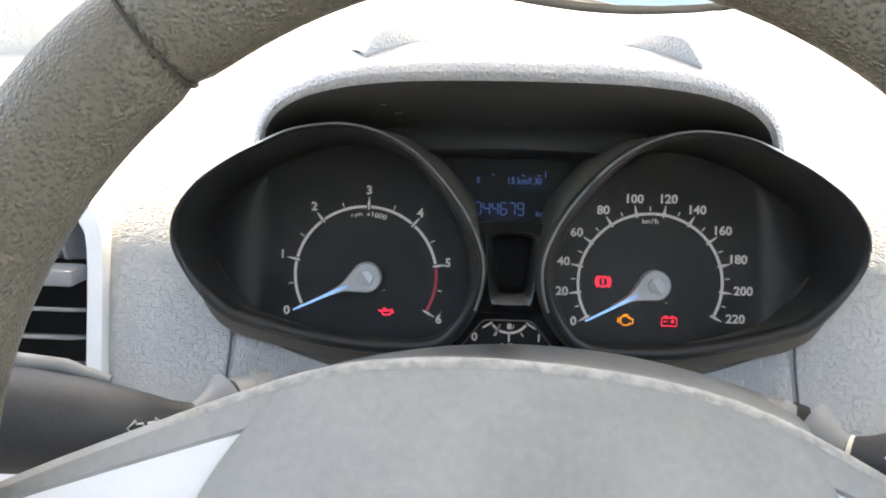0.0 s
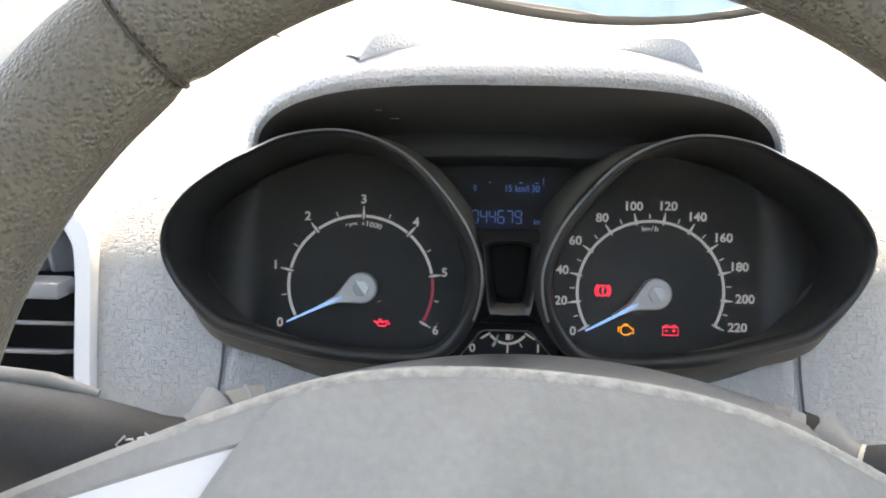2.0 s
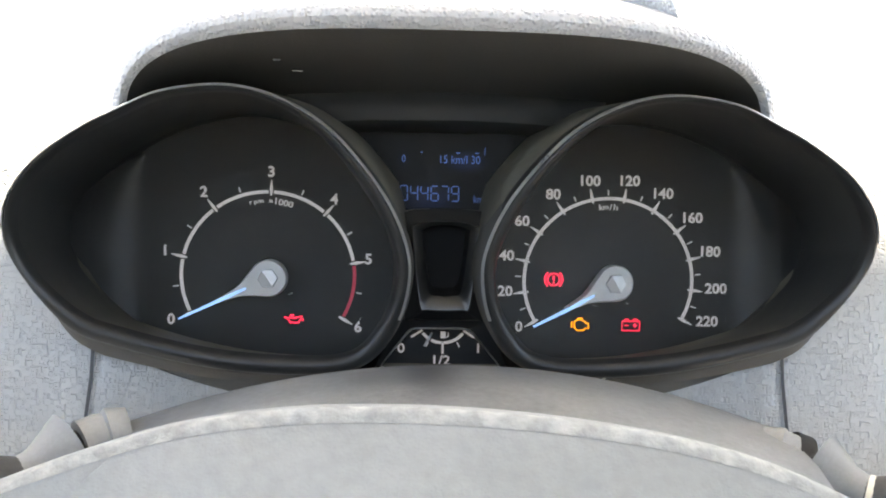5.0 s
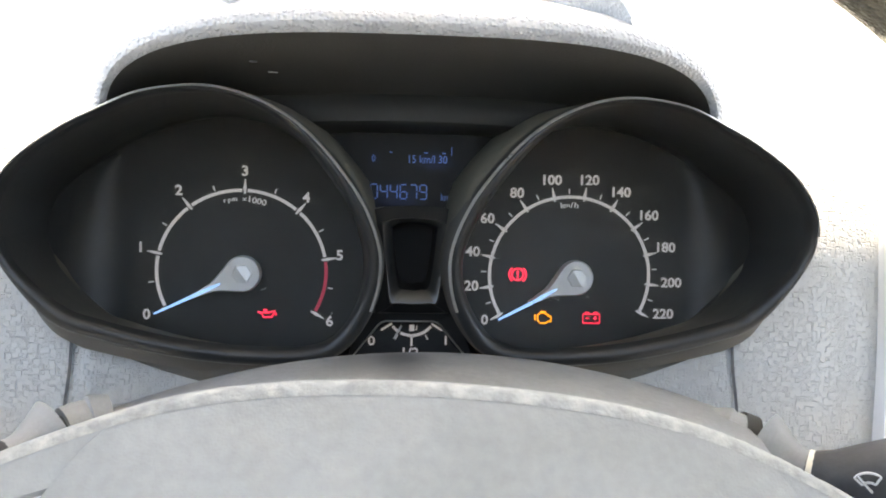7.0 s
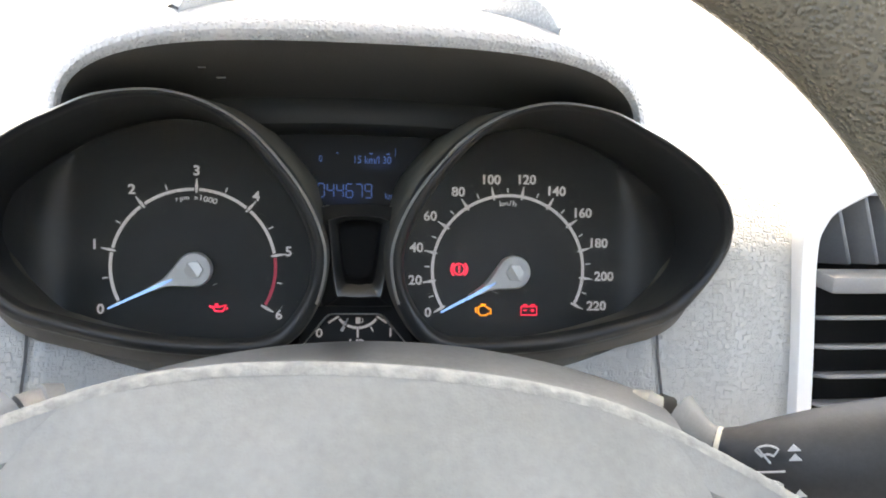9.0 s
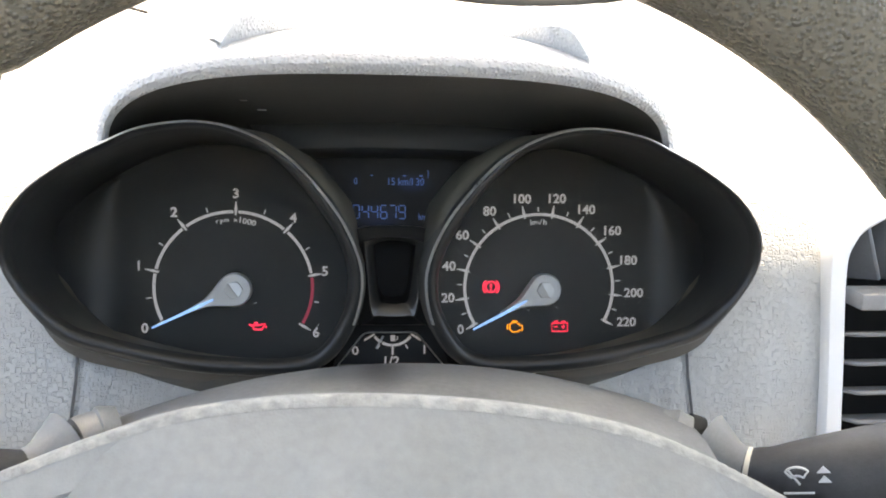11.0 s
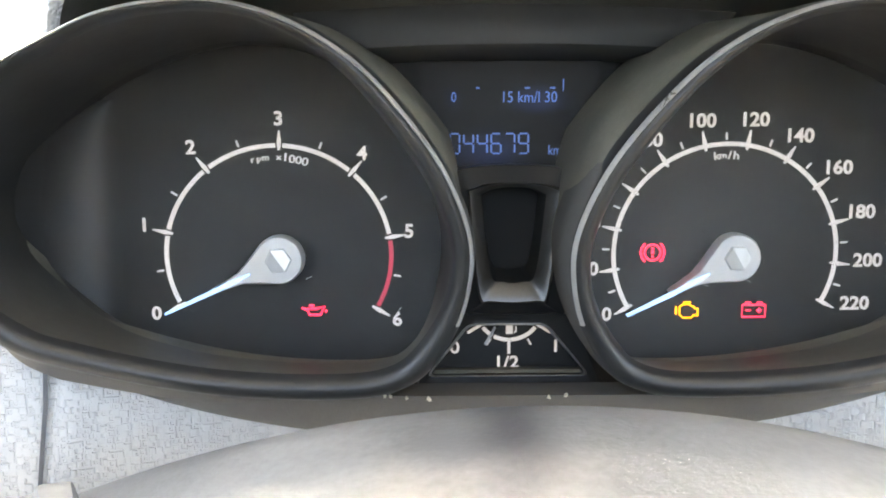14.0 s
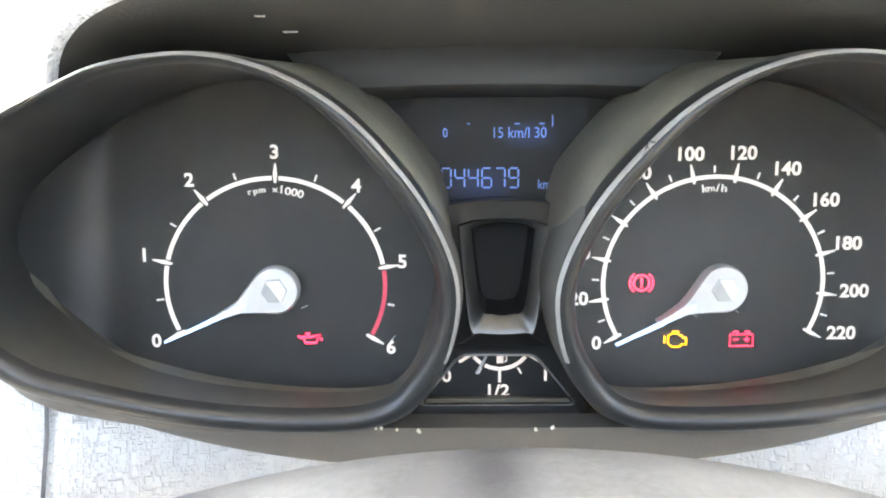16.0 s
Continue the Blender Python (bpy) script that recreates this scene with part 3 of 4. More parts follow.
    for v in range(steps + 1):
        a = -span / 2 + span * v / steps + twist
        p0, p1 = Vector(at(SCALE_R - 0.0016, a)), Vector(at(SCALE_R + 0.0050, a))
        d = (p1 - p0).normalized()
        nn = Vector((-d.y, d.x))
        q = p0.lerp(p1, 0.42)
        part("major_tick", plate([p0 + nn * 0.00035, q + nn * 0.0007, p1 + nn * 0.00018, p1 - nn * 0.00018, q - nn * 0.0007, p0 - nn * 0.00035], -0.0004, 0.0004), PRINT, face)
        x, z = NUMERALS[s][v]
        lettering("numeral", names[v], x * 0.001, z * 0.001, 0.0044, -0.0003, PRINT, face, wide=1.04, weight=0.00016)
    unit = "rpm x1000" if s < 0 else "km/h"
    for i, ch in enumerate(unit):
        a = twist + (i - (len(unit) - 1) / 2) * 3.75
        x, z = at(SCALE_R - 0.0040, a)
        if ch != " ":
            lettering("unit_letter", ch, x, z + (-0.0004 if ch == "p" else 0.0003 if ch in "hk/1" else 0), 0.0026 if ch in "01hk/" else 0.0019, -0.0003, PRINT, face, wide=1.2, turn=-a, weight=0.00006)
    # needle at rest on zero
    ang = -116.0 if s < 0 else -120.0
    cx = s * DIAL_X + (0.0012 if s < 0 else 0.0012)
    dirv = Vector((math.sin(radians(ang)), ZS * math.cos(radians(ang))))
    side = Vector((-dirv.y, dirv.x))
    outline = []
    for i in range(25):
        b = radians(-125 + 250 * i / 24)
        outline.append(-dirv * 0.0078 * math.cos(b) + side * 0.0078 * math.sin(b))
    tail = [(0.0105, 0.0034), (0.014, 0.0019), (0.020, 0.0011), (0.0235, 0.0008)]
    outline = outline + [dirv * a + side * b for a, b in tail] + [dirv * a - side * b for a, b in reversed(tail)]
    centre = Vector((cx, -0.001))
    pts = [centre + p for p in outline]
    small = [centre + p * 0.93 for p in outline]
    needle = part("needle", loft([[(p.x, -0.0035, p.y) for p in pts], [(p.x, -0.0075, p.y) for p in pts], [(p.x, -0.0085, p.y) for p in small]], cap=True, cap_start=True), HUBM, cluster, "grey needle hub with pale blue blade")
    hexa = [centre + Vector((math.cos(radians(60 * i + ang)), math.sin(radians(60 * i + ang)))) * 0.0044 for i in range(6)]
    bm = bmesh.new()
    low = [bm.verts.new((p.x, -0.0082, p.y)) for p in hexa]
    high = [bm.verts.new((q.x, -0.0099 if n in (1, 4) else -0.0093, q.y)) for n, q in enumerate(centre + (p - centre) * 0.9 for p in hexa)]
    for n in range(6):
        bm.faces.new((low[n], low[(n + 1) % 6], high[(n + 1) % 6], high[n]))
    bm.faces.new((high[1], high[2], high[3], high[4]))
    bm.faces.new((high[4], high[5], high[0], high[1]))
    part("cap", bm, HUBCAP, needle, "bevelled silver cap", smooth=False)
    part("pointer", loft([[(q.x, y, q.y) for q in (centre + dirv * r + side * w, centre + dirv * r - side * w)] + [(q.x, y + 0.0012, q.y) for q in (centre + dirv * r - side * w, centre + dirv * r + side * w)]
                          for r, w, y in ((0.0100, 0.0003, -0.0088), (0.017, 0.0007, -0.0089), (0.0238, 0.0007, -0.0088), (0.0412 if s < 0 else 0.0390, 0.0004, -0.0060))], cap=True, cap_start=True), BLADE, needle, "pale blue lit pointer", smooth=False)
    part("spindle", tube([(cx, 0.0, -0.001), (cx, -0.005, -0.001)], 0.004, 16), DARK, needle)

# smooth strip below both bezels, running on across the middle
rows = []
for i in range(7):
    u = i / 6
    row = []
    for j in range(81):
        x = -0.112 + 0.224 * j / 80
        k = (x / 0.112) ** 2
        top = -0.0338 + 0.0052 * (abs(x) / 0.11) ** 4
        row.append(Vector((x + 0.001, -0.0438 * (1 - u) + (front_y(x) - 0.0042) * u + 0.0012 * u * u * (1 if i == 6 else 0), top - u * (0.0006 + 0.017 * max(0.0, 1 - k)))))
    rows.append(row)
part("lower_strip", loft([[p + Vector((0, 0.012, 0.0)) for p in rows[0]], *rows, [p + Vector((0, 0.012, 0)) for p in rows[-1]]], closed=False), FLANGE, cluster, "smooth grey-brown strip below the bezels")

FACES = [o for o in cluster.children if o.name.startswith("dial_face")]


def icon_circle(x, z, r, w, a0=0, a1=360):
    n = 20
    pts = [(x + r * math.cos(radians(a0 + (a1 - a0) * i / n)), z + r * math.sin(radians(a0 + (a1 - a0) * i / n))) for i in range(n if a1 - a0 == 360 else n + 1)]
    return stroke(pts, w, -0.0004, 0.0004, closed=a1 - a0 == 360)


def icon_lines(lines, w=0.0004, y=-0.0004):
    return join(*(stroke(q, w, y, 0.0004, closed=c) for q, c in lines))


# brake: exclamation mark in a ring between brackets
bx, bz = 0.0487, -0.0002
part("brake_warning", join(icon_circle(bx, bz, 0.0026, 0.0006), icon_circle(bx, bz, 0.0038, 0.0006, 130, 230), icon_circle(bx, bz, 0.0038, 0.0006, -50, 50),
                           stroke([(bx, bz + 0.0016), (bx, bz - 0.0005)], 0.0007, -0.0004, 0.0004), stroke([(bx, bz - 0.0010), (bx, bz - 0.0017)], 0.0007, -0.0004, 0.0004)), RED, FACES[1], "lit red brake warning light")
# battery
bx, bz = 0.0825, -0.0195
part("battery_warning", icon_lines([([(bx - 0.0038, bz - 0.0022), (bx + 0.0038, bz - 0.0022), (bx + 0.0038, bz + 0.0018), (bx - 0.0038, bz + 0.0018)], True),
                                    ([(bx - 0.0026, bz + 0.0018), (bx - 0.0026, bz + 0.0027), (bx - 0.0012, bz + 0.0027), (bx - 0.0012, bz + 0.0018)], False),
                                    ([(bx + 0.0012, bz + 0.0018), (bx + 0.0012, bz + 0.0027), (bx + 0.0026, bz + 0.0027), (bx + 0.0026, bz + 0.0018)], False),
                                    ([(bx - 0.0026, bz), (bx - 0.0010, bz)], False), ([(bx + 0.0010, bz), (bx + 0.0026, bz)], False), ([(bx + 0.0018, bz - 0.0008), (bx + 0.0018, bz + 0.0008)], False)]), RED, FACES[1], "lit red battery warning light")
# engine outline
bx, bz = 0.0605, -0.0195
part("engine_warning", icon_lines([([(bx - a * 0.001, bz + b * 0.001) for a, b in ((2.4, 1.4), (0.8, 2.2), (-0.8, 2.2), (-1.6, 1.4), (-2.4, 1.4), (-2.4, 0.6), (-3.6, 0.8), (-3.6, -1.8), (-2.4, -1.4), (-1.4, -2.4), (1.2, -2.4), (2.4, -1.2), (2.4, -0.4))], True),
                                   ([(bx - 0.0036, bz + 0.0014), (bx - 0.0036, bz - 0.0012)], False), ([(bx - 0.0012, bz + 0.0028), (bx + 0.0012, bz + 0.0028)], False)]), AMBER, FACES[1], "lit amber engine warning light")
# oil can
bx, bz = -0.0615, -0.0190
part("oil_warning", icon_lines([([(bx + a * 0.001, bz + b * 0.001) for a, b in ((-2.2, 0.8), (1.0, 0.8), (3.6, 1.6), (2.2, -1.2), (-1.4, -1.2))], True), ([(bx - 0.0038, bz + 0.0012), (bx - 0.0022, bz + 0.0004)], False),
                                ([(bx - 0.0006, bz + 0.0008), (bx - 0.0006, bz + 0.0018)], False), ([(bx - 0.0014, bz + 0.0019), (bx + 0.0002, bz + 0.0019)], False), ([(bx + 0.0040, bz + 0.0004), (bx + 0.0040, bz - 0.0004)], False)], 0.0006), RED, FACES[0], "lit red oil pressure warning light")

# centre panel with display, slot and fuel gauge
part("housing", box(-0.150, 0.150, 0.006, 0.012, -0.06, 0.068), DARK, cluster, "black back of the housing")
part("lower_panel", plate([(-0.030, -0.050), (0.032, -0.050), (0.0195, -0.012), (0.0195, 0.020), (-0.0185, 0.020), (-0.0185, -0.012)], -0.0065, 0.004), BLACK, cluster, "black panel below the slot")
centre_panel = part("centre_panel", join(plate([(-0.016, 0.012), (-0.021, 0.026), (-0.030, 0.041), (-0.043, 0.054), (-0.060, 0.064), (-0.060, 0.076), (0.060, 0.076), (0.060, 0.064), (0.043, 0.054), (0.030, 0.041), (0.021, 0.026), (0.016, 0.012)], -0.0085, 0.004)), MATT, cluster, "dark panel between the dials")
display = part("display", plate([(-0.0165, 0.0262), (0.018, 0.0262), (0.0205, 0.0285), (0.0265, 0.040), (0.0285, 0.060), (-0.0270, 0.060), (-0.0250, 0.040), (-0.0190, 0.0285)], -0.0105, 0.0015), LCD, cluster, "dark backlit trip display")
SEGMENTS = {"0": "abcdef", "4": "bcfg", "6": "acdefg", "7": "abc", "9": "abcdfg"}
for i, ch in enumerate("044679"):
    x, z, w, h, g = -0.0157 + 0.0042 * i, 0.0352, 0.00145, 0.0030, 0.00028
    ends = {"a": ((-w, h), (w, h)), "b": ((w, h), (w, 0)), "c": ((w, 0), (w, -h)), "d": ((-w, -h), (w, -h)), "e": ((-w, 0), (-w, -h)), "f": ((-w, h), (-w, 0)), "g": ((-w, 0), (w, 0))}
    bars = []
    for k in SEGMENTS[ch]:
        p, q = (Vector(e) for e in ends[k])
        d = (q - p).normalized() * g
        bars.append(stroke([(x + p.x + d.x, z + p.y + d.y), (x + q.x - d.x, z + q.y - d.y)], 0.00048, -0.0110, 0.0004))
    part("odometer_digit", join(*bars), LCDTEXT, display)
lettering("unit", "km", 0.0148, 0.0332, 0.0030, -0.0110, LCDTEXT, display, wide=0.8)
lettering("consumption", "15 km/l 30", 0.0068, 0.0492, 0.0034, -0.0110, LCDTEXT, display, wide=0.85)
lettering("reading", "0", -0.0160, 0.0492, 0.0030, -0.0110, LCDTEXT, display, wide=0.8)
part("segment_bar", join(stroke([(0.0172, 0.0510), (0.0172, 0.0545)], 0.0003, -0.0110, 0.0004), stroke([(0.0055, 0.0519), (0.0070, 0.0519)], 0.0005, -0.0110, 0.0004),
                         stroke([(0.0132, 0.0519), (0.0147, 0.0519)], 0.0005, -0.0110, 0.0004), stroke([(-0.0092, 0.0519), (-0.0082, 0.0519)], 0.0005, -0.0110, 0.0004)), LCDTEXT, display)


def slot_ring(wt, wb, zt, zb, y, r=0.003):
    pts = [(-wt + 0.0013, zt), (-wb + 0.0013 - 0.001, zb + r), (-wb + 0.0013 + r, zb), (wb + 0.0013 - r, zb), (wb + 0.0013 + 0.001, zb + r), (wt + 0.0013, zt)]
    dense = spline([(x, z, 0) for x, z in pts], 5, closed=False)
    top = [((wt - 2 * wt * i / 6) + 0.0013, zt + 0.0022 * math.sin(math.pi * i / 6) ** 0.5, 0) for i in range(1, 6)]
    return [Vector((p[0], y, p[1])) for p in [*[(q.x, q.y) for q in dense], *[(t[0], t[1]) for t in top]]]


slot = part("info_slot", loft([slot_ring(0.0210, 0.0175, 0.027, -0.0175, -0.012), slot_ring(0.0185, 0.0150, 0.027, -0.0150, -0.022), slot_ring(0.0138, 0.0098, 0.0220, -0.0116, -0.0245)]), BLACK, cluster, "black tapered console between the dials")
part("slot_trim", loft([slot_ring(0.0136, 0.0096, 0.0220, -0.0114, -0.0244), slot_ring(0.0131, 0.0091, 0.0217, -0.0107, -0.0254), slot_ring(0.0120, 0.0080, 0.0212, -0.0090, -0.0250), slot_ring(0.0096, 0.0058, 0.0205, -0.0056, -0.0225)]), CHROME, slot, "dull chrome trim round the slot")
part("slot_well", loft([slot_ring(0.0096, 0.0058, 0.0205, -0.0056, -0.0225), slot_ring(0.0088, 0.0050, 0.020, -0.0034, -0.010)], cap=True), DARK, slot)
fuel = part("fuel_gauge", plate([(-0.028, -0.0395), (0.030, -0.0395), (0.0165, -0.0190), (-0.0150, -0.0190)], -0.0095, 0.003), FACE, cluster, "small fuel gauge with white arc")
def window(grow, y):
    pts = [(-0.0243, -0.0350), (0.0247, -0.0349), (0.0113, -0.0191), (-0.0116, -0.0191)]
    mid = Vector((0.0, -0.0275))
    out = []
    for q in range(4):
        a, p, c = (Vector(pts[(q + d) % 4]) for d in (-1, 0, 1))
        r = 0.0022
        e0, e1 = p + (a - p).normalized() * r, p + (c - p).normalized() * r
        out += [e0.lerp(p, 0.0), (e0.lerp(p, 0.5)).lerp(p.lerp(e1, 0.5), 0.5), e1]
    return [(p.x, y, p.y) for p in (v + (v - mid).normalized() * grow for v in out)]


def wide_window(y):
    pts = [(-0.0300, -0.0445), (0.0310, -0.0445), (0.0190, -0.0155), (-0.0180, -0.0155)]
    return [(x, y, z) for x, z in pts for d in range(3)]


part("surround", loft([wide_window(-0.022), window(0.0004, -0.0205), window(0.0, -0.020), window(0.0008, -0.0098)]), BLACK, fuel, "black window surround")
part("window_edge", loft([window(0.0007, -0.0206), window(0.0001, -0.0211), window(-0.0003, -0.0203)]), EDGE, fuel, "thin pale edge")
part("window_sill", loft([[(-0.0225, -0.0195, -0.0346), (0.0229, -0.0195, -0.0345)], [(-0.0220, -0.0185, -0.0336), (0.0224, -0.0185, -0.0336)], [(-0.0235, -0.0098, -0.0355), (0.0243, -0.0098, -0.0355)]], closed=False), FLANK, fuel, "dusty lower ledge of the window")
FC = (0.0014, -0.0160)
fp = lambda r, a: (FC[0] + r * math.sin(radians(a)), FC[1] - r * math.cos(radians(a)))
for a0, a1 in ((-52, -30), (-27, -3), (3, 52)):
    part("scale_arc", stroke([fp(0.0105, a0 + (a1 - a0) * i / 10) for i in range(11)], 0.0012, -0.0099, 0.0004), PRINT, fuel)
for a, r1 in ((-58, 0.0155), (0, 0.0150), (58, 0.0155)):
    part("major_tick", stroke([fp(0.0100, a), fp(r1, a)], 0.0009, -0.0100, 0.0005), PRINT, fuel)
for a in (-30, 30):
    part("minor_tick", stroke([fp(0.0118, a), fp(0.0140, a)], 0.0006, -0.0099, 0.0004), PRINT, fuel)
for tx, x, z in (("0", -0.0158, -0.0288), ("1/2", 0.0006, -0.0337), ("1", 0.0162, -0.0285)):
    lettering("numeral", tx, x, z, 0.0040, -0.0099, PRINT, fuel, wide=1.15, weight=0.0001)
part("pump_icon", join(plate([(0.0004, -0.0246), (0.0026, -0.0246), (0.0026, -0.0218), (0.0004, -0.0218)], -0.0099, 0.0004), stroke([(0.0029, -0.0242), (0.0036, -0.0238), (0.0036, -0.0222)], 0.0004, -0.0099, 0.0004)), PRINT, fuel)
part("pointer", stroke([fp(0.0075, -36), fp(0.0140, -33)], 0.0008, -0.0112, 0.0006), ICON, fuel)

for x, z in ((-0.036, -0.0336), (-0.0345, -0.0337), (-0.030, -0.0342), (-0.0237, -0.0345), (0.0095, -0.0342), (0.0143, -0.0337), (0.061, -0.0335)):
    bm = bmesh.new()
    bmesh.ops.create_icosphere(bm, subdivisions=1, radius=0.0006, matrix=pose(x, -0.0441, z))
    for v in bm.verts:
        v.co += Vector((random.uniform(-1, 1), random.uniform(-1, 1), random.uniform(-1, 1))) * 0.00025
    part("crumb", bm, IVORY, cluster, "pale crumb of dirt")
for x, z, dx, dz in ((-0.0640, -0.0085, 0.0022, 0.0010), (0.0800, -0.0095, 0.0012, -0.0008), (0.0640, -0.0100, 0.0035, -0.0016), (-0.0345, -0.020, 0.0016, 0.0022)):
    part("scratch", stroke([(x, z), (x + dx, z + dz)], 0.00016, -0.0003, 0.0003), HUBCAP, cluster, "fine pale scratch")

# ---- air vents ----
def vent(s):
    v = thing("air_vent", "silver-framed air vent with grey slats", "air vent", "dashboard air vents")
    shift = 0.0060 if s > 0 else -0.0020
    def outline(grow, y):
        pts = [(0.1845, -0.085), (0.1838, -0.03), (0.1842, 0.014), (0.1882, 0.028), (0.199, 0.0375), (0.235, 0.051), (0.29, 0.055), (0.305, 0.02), (0.300, -0.085), (0.285, -0.095), (0.24, -0.098), (0.195, -0.095)]
        cx, cz = 0.25, -0.03
        return [Vector((s * (cx + (x - cx) * (1 + grow / 0.055)) + shift, y + 0.05 * (x - 0.19), cz + (z - cz) * (1 + grow / 0.075))) for x, z in [(q.x, q.y) for q in spline([(a, b, 0) for a, b in pts], 5)]]
    part("frame", loft([outline(0.001, -0.036), outline(0.0006, -0.0485), outline(-0.0004, -0.0505), outline(-0.0060, -0.0502), outline(-0.0070, -0.0485), outline(-0.0080, -0.030)]), SILVER, v, "broad silver frame")
    part("duct", loft([outline(-0.0080, -0.032), outline(-0.013, 0.03)], cap=True), DARK, v)
    for i in range(6):
        z = -0.0815 + 0.0128 * i
        part("slat", box(-0.0545, 0.0545, -0.010, 0.010, -0.0009, 0.0009, 0.0008, 1), SLATM, v, m=pose(s * 0.2505 + shift, -0.041, z, -6, 0, s * 3))
    part("bar", box(-0.0545, 0.0545, -0.008, 0.008, -0.004, 0.004, 0.002, 2), SLATM, v, "thick grey cross bar", m=pose(s * 0.2505 + shift, -0.044, -0.001, 10, 0, s * 3))
    for i in range(6):
        part("vane", box(-0.0011, 0.0011, -0.012, 0.012, -0.02, 0.02, 0.0008, 1), SLATM, v, m=pose(s * (0.212 + 0.014 * i) + shift, -0.018, 0.024, 0, -20, s * 25))
    return v


for s in (-1, 1):
    vent(s)

# ---- steering column ----
shroud = thing("steering_column_shroud", "dusty grey plastic steering column cover", "steering column cover")


def shroud_ring(y, top, half, drop, foot=-0.16):
    pts = []
    for i in range(33):
        u = -1 + 2 * i / 32
        pts.append(Vector((half * u + 0.002, y - 0.0, top - drop * abs(u) ** 2.0)))
    return [Vector((pts[0].x - 0.004, y, foot)), *pts, Vector((pts[-1].x + 0.004, y, foot))]


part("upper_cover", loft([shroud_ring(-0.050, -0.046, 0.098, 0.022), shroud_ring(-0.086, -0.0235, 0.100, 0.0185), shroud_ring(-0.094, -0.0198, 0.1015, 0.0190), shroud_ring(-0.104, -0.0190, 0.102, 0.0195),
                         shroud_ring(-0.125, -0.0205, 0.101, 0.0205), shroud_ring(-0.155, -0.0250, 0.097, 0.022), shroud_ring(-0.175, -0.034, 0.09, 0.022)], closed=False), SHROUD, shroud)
for s in (-1, 1):
    part("stalk_opening", tube([(s * 0.100 + 0.002, -0.108, -0.0475), (s * 0.1045 + 0.002, -0.109, -0.049)], 0.0116, 18), DARK, shroud, "dark stalk opening")


def stalk(name, s, label, rise):
    st = thing(name, label, "control stalk", "steering column stalks")
    def along(*p):
        return [Vector((s * x, y, z + rise)) for x, y, z in p]
    part("inner_collar", tube(along((0.094, -0.106, -0.043), (0.0985, -0.108, -0.0440), (0.0995, -0.1085, -0.0442), (0.1000, -0.1088, -0.0443), (0.1030, -0.1105, -0.0451), (0.1060, -0.1128, -0.0459), (0.1065, -0.1132, -0.0460)),
                              [0.0088, 0.0102, 0.0102, 0.0092, 0.0094, 0.0092, 0.0080] if s < 0 else [0.0088, 0.0102, 0.0102, 0.0094, 0.0092, 0.0070, 0.0064], 20), COLLAR, st, "pale grey worn collar")
    part("gap", tube(along((0.102, -0.110, -0.0452), (0.1085, -0.1155, -0.0472)), 0.0078 if s > 0 else 0.0074, 16), DARK, st, "dark gap behind the boot")
    part("boot", tube(along((0.1072, -0.1136, -0.0462), (0.1080, -0.1142, -0.0466), (0.1105, -0.1168, -0.0478), (0.1150, -0.121, -0.0496), (0.1185, -0.1245, -0.0505)), [0.0118, 0.0132, 0.0112, 0.0076, 0.0065], 20), COLLAR, st, "pale grey tapered boot")
    if s > 0:
        part("ring", tube(along((0.1182, -0.1243, -0.0504), (0.1196, -0.1253, -0.0506)), 0.0072, 18), IVORY, st, "ivory ring")
    body = part("lever", tube(along((0.1175, -0.1237, -0.0502), (0.124, -0.1285, -0.0510), (0.131, -0.133, -0.0512), (0.140, -0.138, -0.0508), (0.152, -0.1425, -0.0492), (0.172, -0.147, -0.0465), (0.20, -0.150, -0.045), (0.25, -0.154, -0.043), (0.262, -0.156, -0.043)),
                              [0.0062, 0.0088, 0.0120, 0.0148, 0.0168, 0.0180, 0.0184, 0.0180, 0.014], 24), STALK, st, "dark grey lever")
    return st, body


_, left_lever = stalk("turn_signal_stalk", -1, "dark grey turn signal stalk with arrow symbols", 0.003)
_, right_lever = stalk("wiper_stalk", 1, "dark grey wiper stalk with wiper symbols", -0.001)
part("slider", tube([(-0.145, -0.135, -0.0315), (-0.16, -0.138, -0.0265), (-0.18, -0.140, -0.0245), (-0.24, -0.146, -0.0215)], [0.002, 0.003, 0.0035, 0.0035], 10), COLLAR, left_lever, "grey raised edge")
ON_L = pose(-0.1270, -0.1475, -0.0445, -2, 0, 28)
for d in (-1, 1):
    arrow = [(d * a * 0.00075 + d * 0.0008, b * 0.00075) for a, b in ((0, 1.6), (3.2, 1.6), (3.2, 3.4), (7.2, 0), (3.2, -3.4), (3.2, -1.6), (0, -1.6))]
    part("arrow", stroke(arrow, 0.0004, 0, 0.0060, closed=True), ICON, left_lever, "outlined arrow symbol", m=ON_L)
ON_R = pose(0.1240, -0.1468, -0.0466, -8, -9, -29)
for k, z in ((0, 0.0), (1, -0.0108)):
    fan = [(math.sin(radians(a)) * 0.0054, z - 0.0036 + math.cos(radians(a)) * 0.0054) for a in range(-40, 41, 10)]
    fan = fan + [(math.sin(radians(a)) * 0.0027, z - 0.0036 + math.cos(radians(a)) * 0.0027) for a in range(40, -41, -10)]
    part("wiper_symbol", join(stroke(fan, 0.00045, 0, 0.0022, closed=True), stroke([(0.0006, z - 0.0036), (-0.0025, z + 0.0008)], 0.0005, 0, 0.0022)), ICON, right_lever, m=ON_R)
    for j in range(2 - k):
        zz = z - 0.003 + 0.0029 * j
        part("triangle", plate([(0.0060, zz), (0.0098, zz), (0.0079, zz + 0.0020)], 0, 0.0022), ICON, right_lever, m=ON_R)
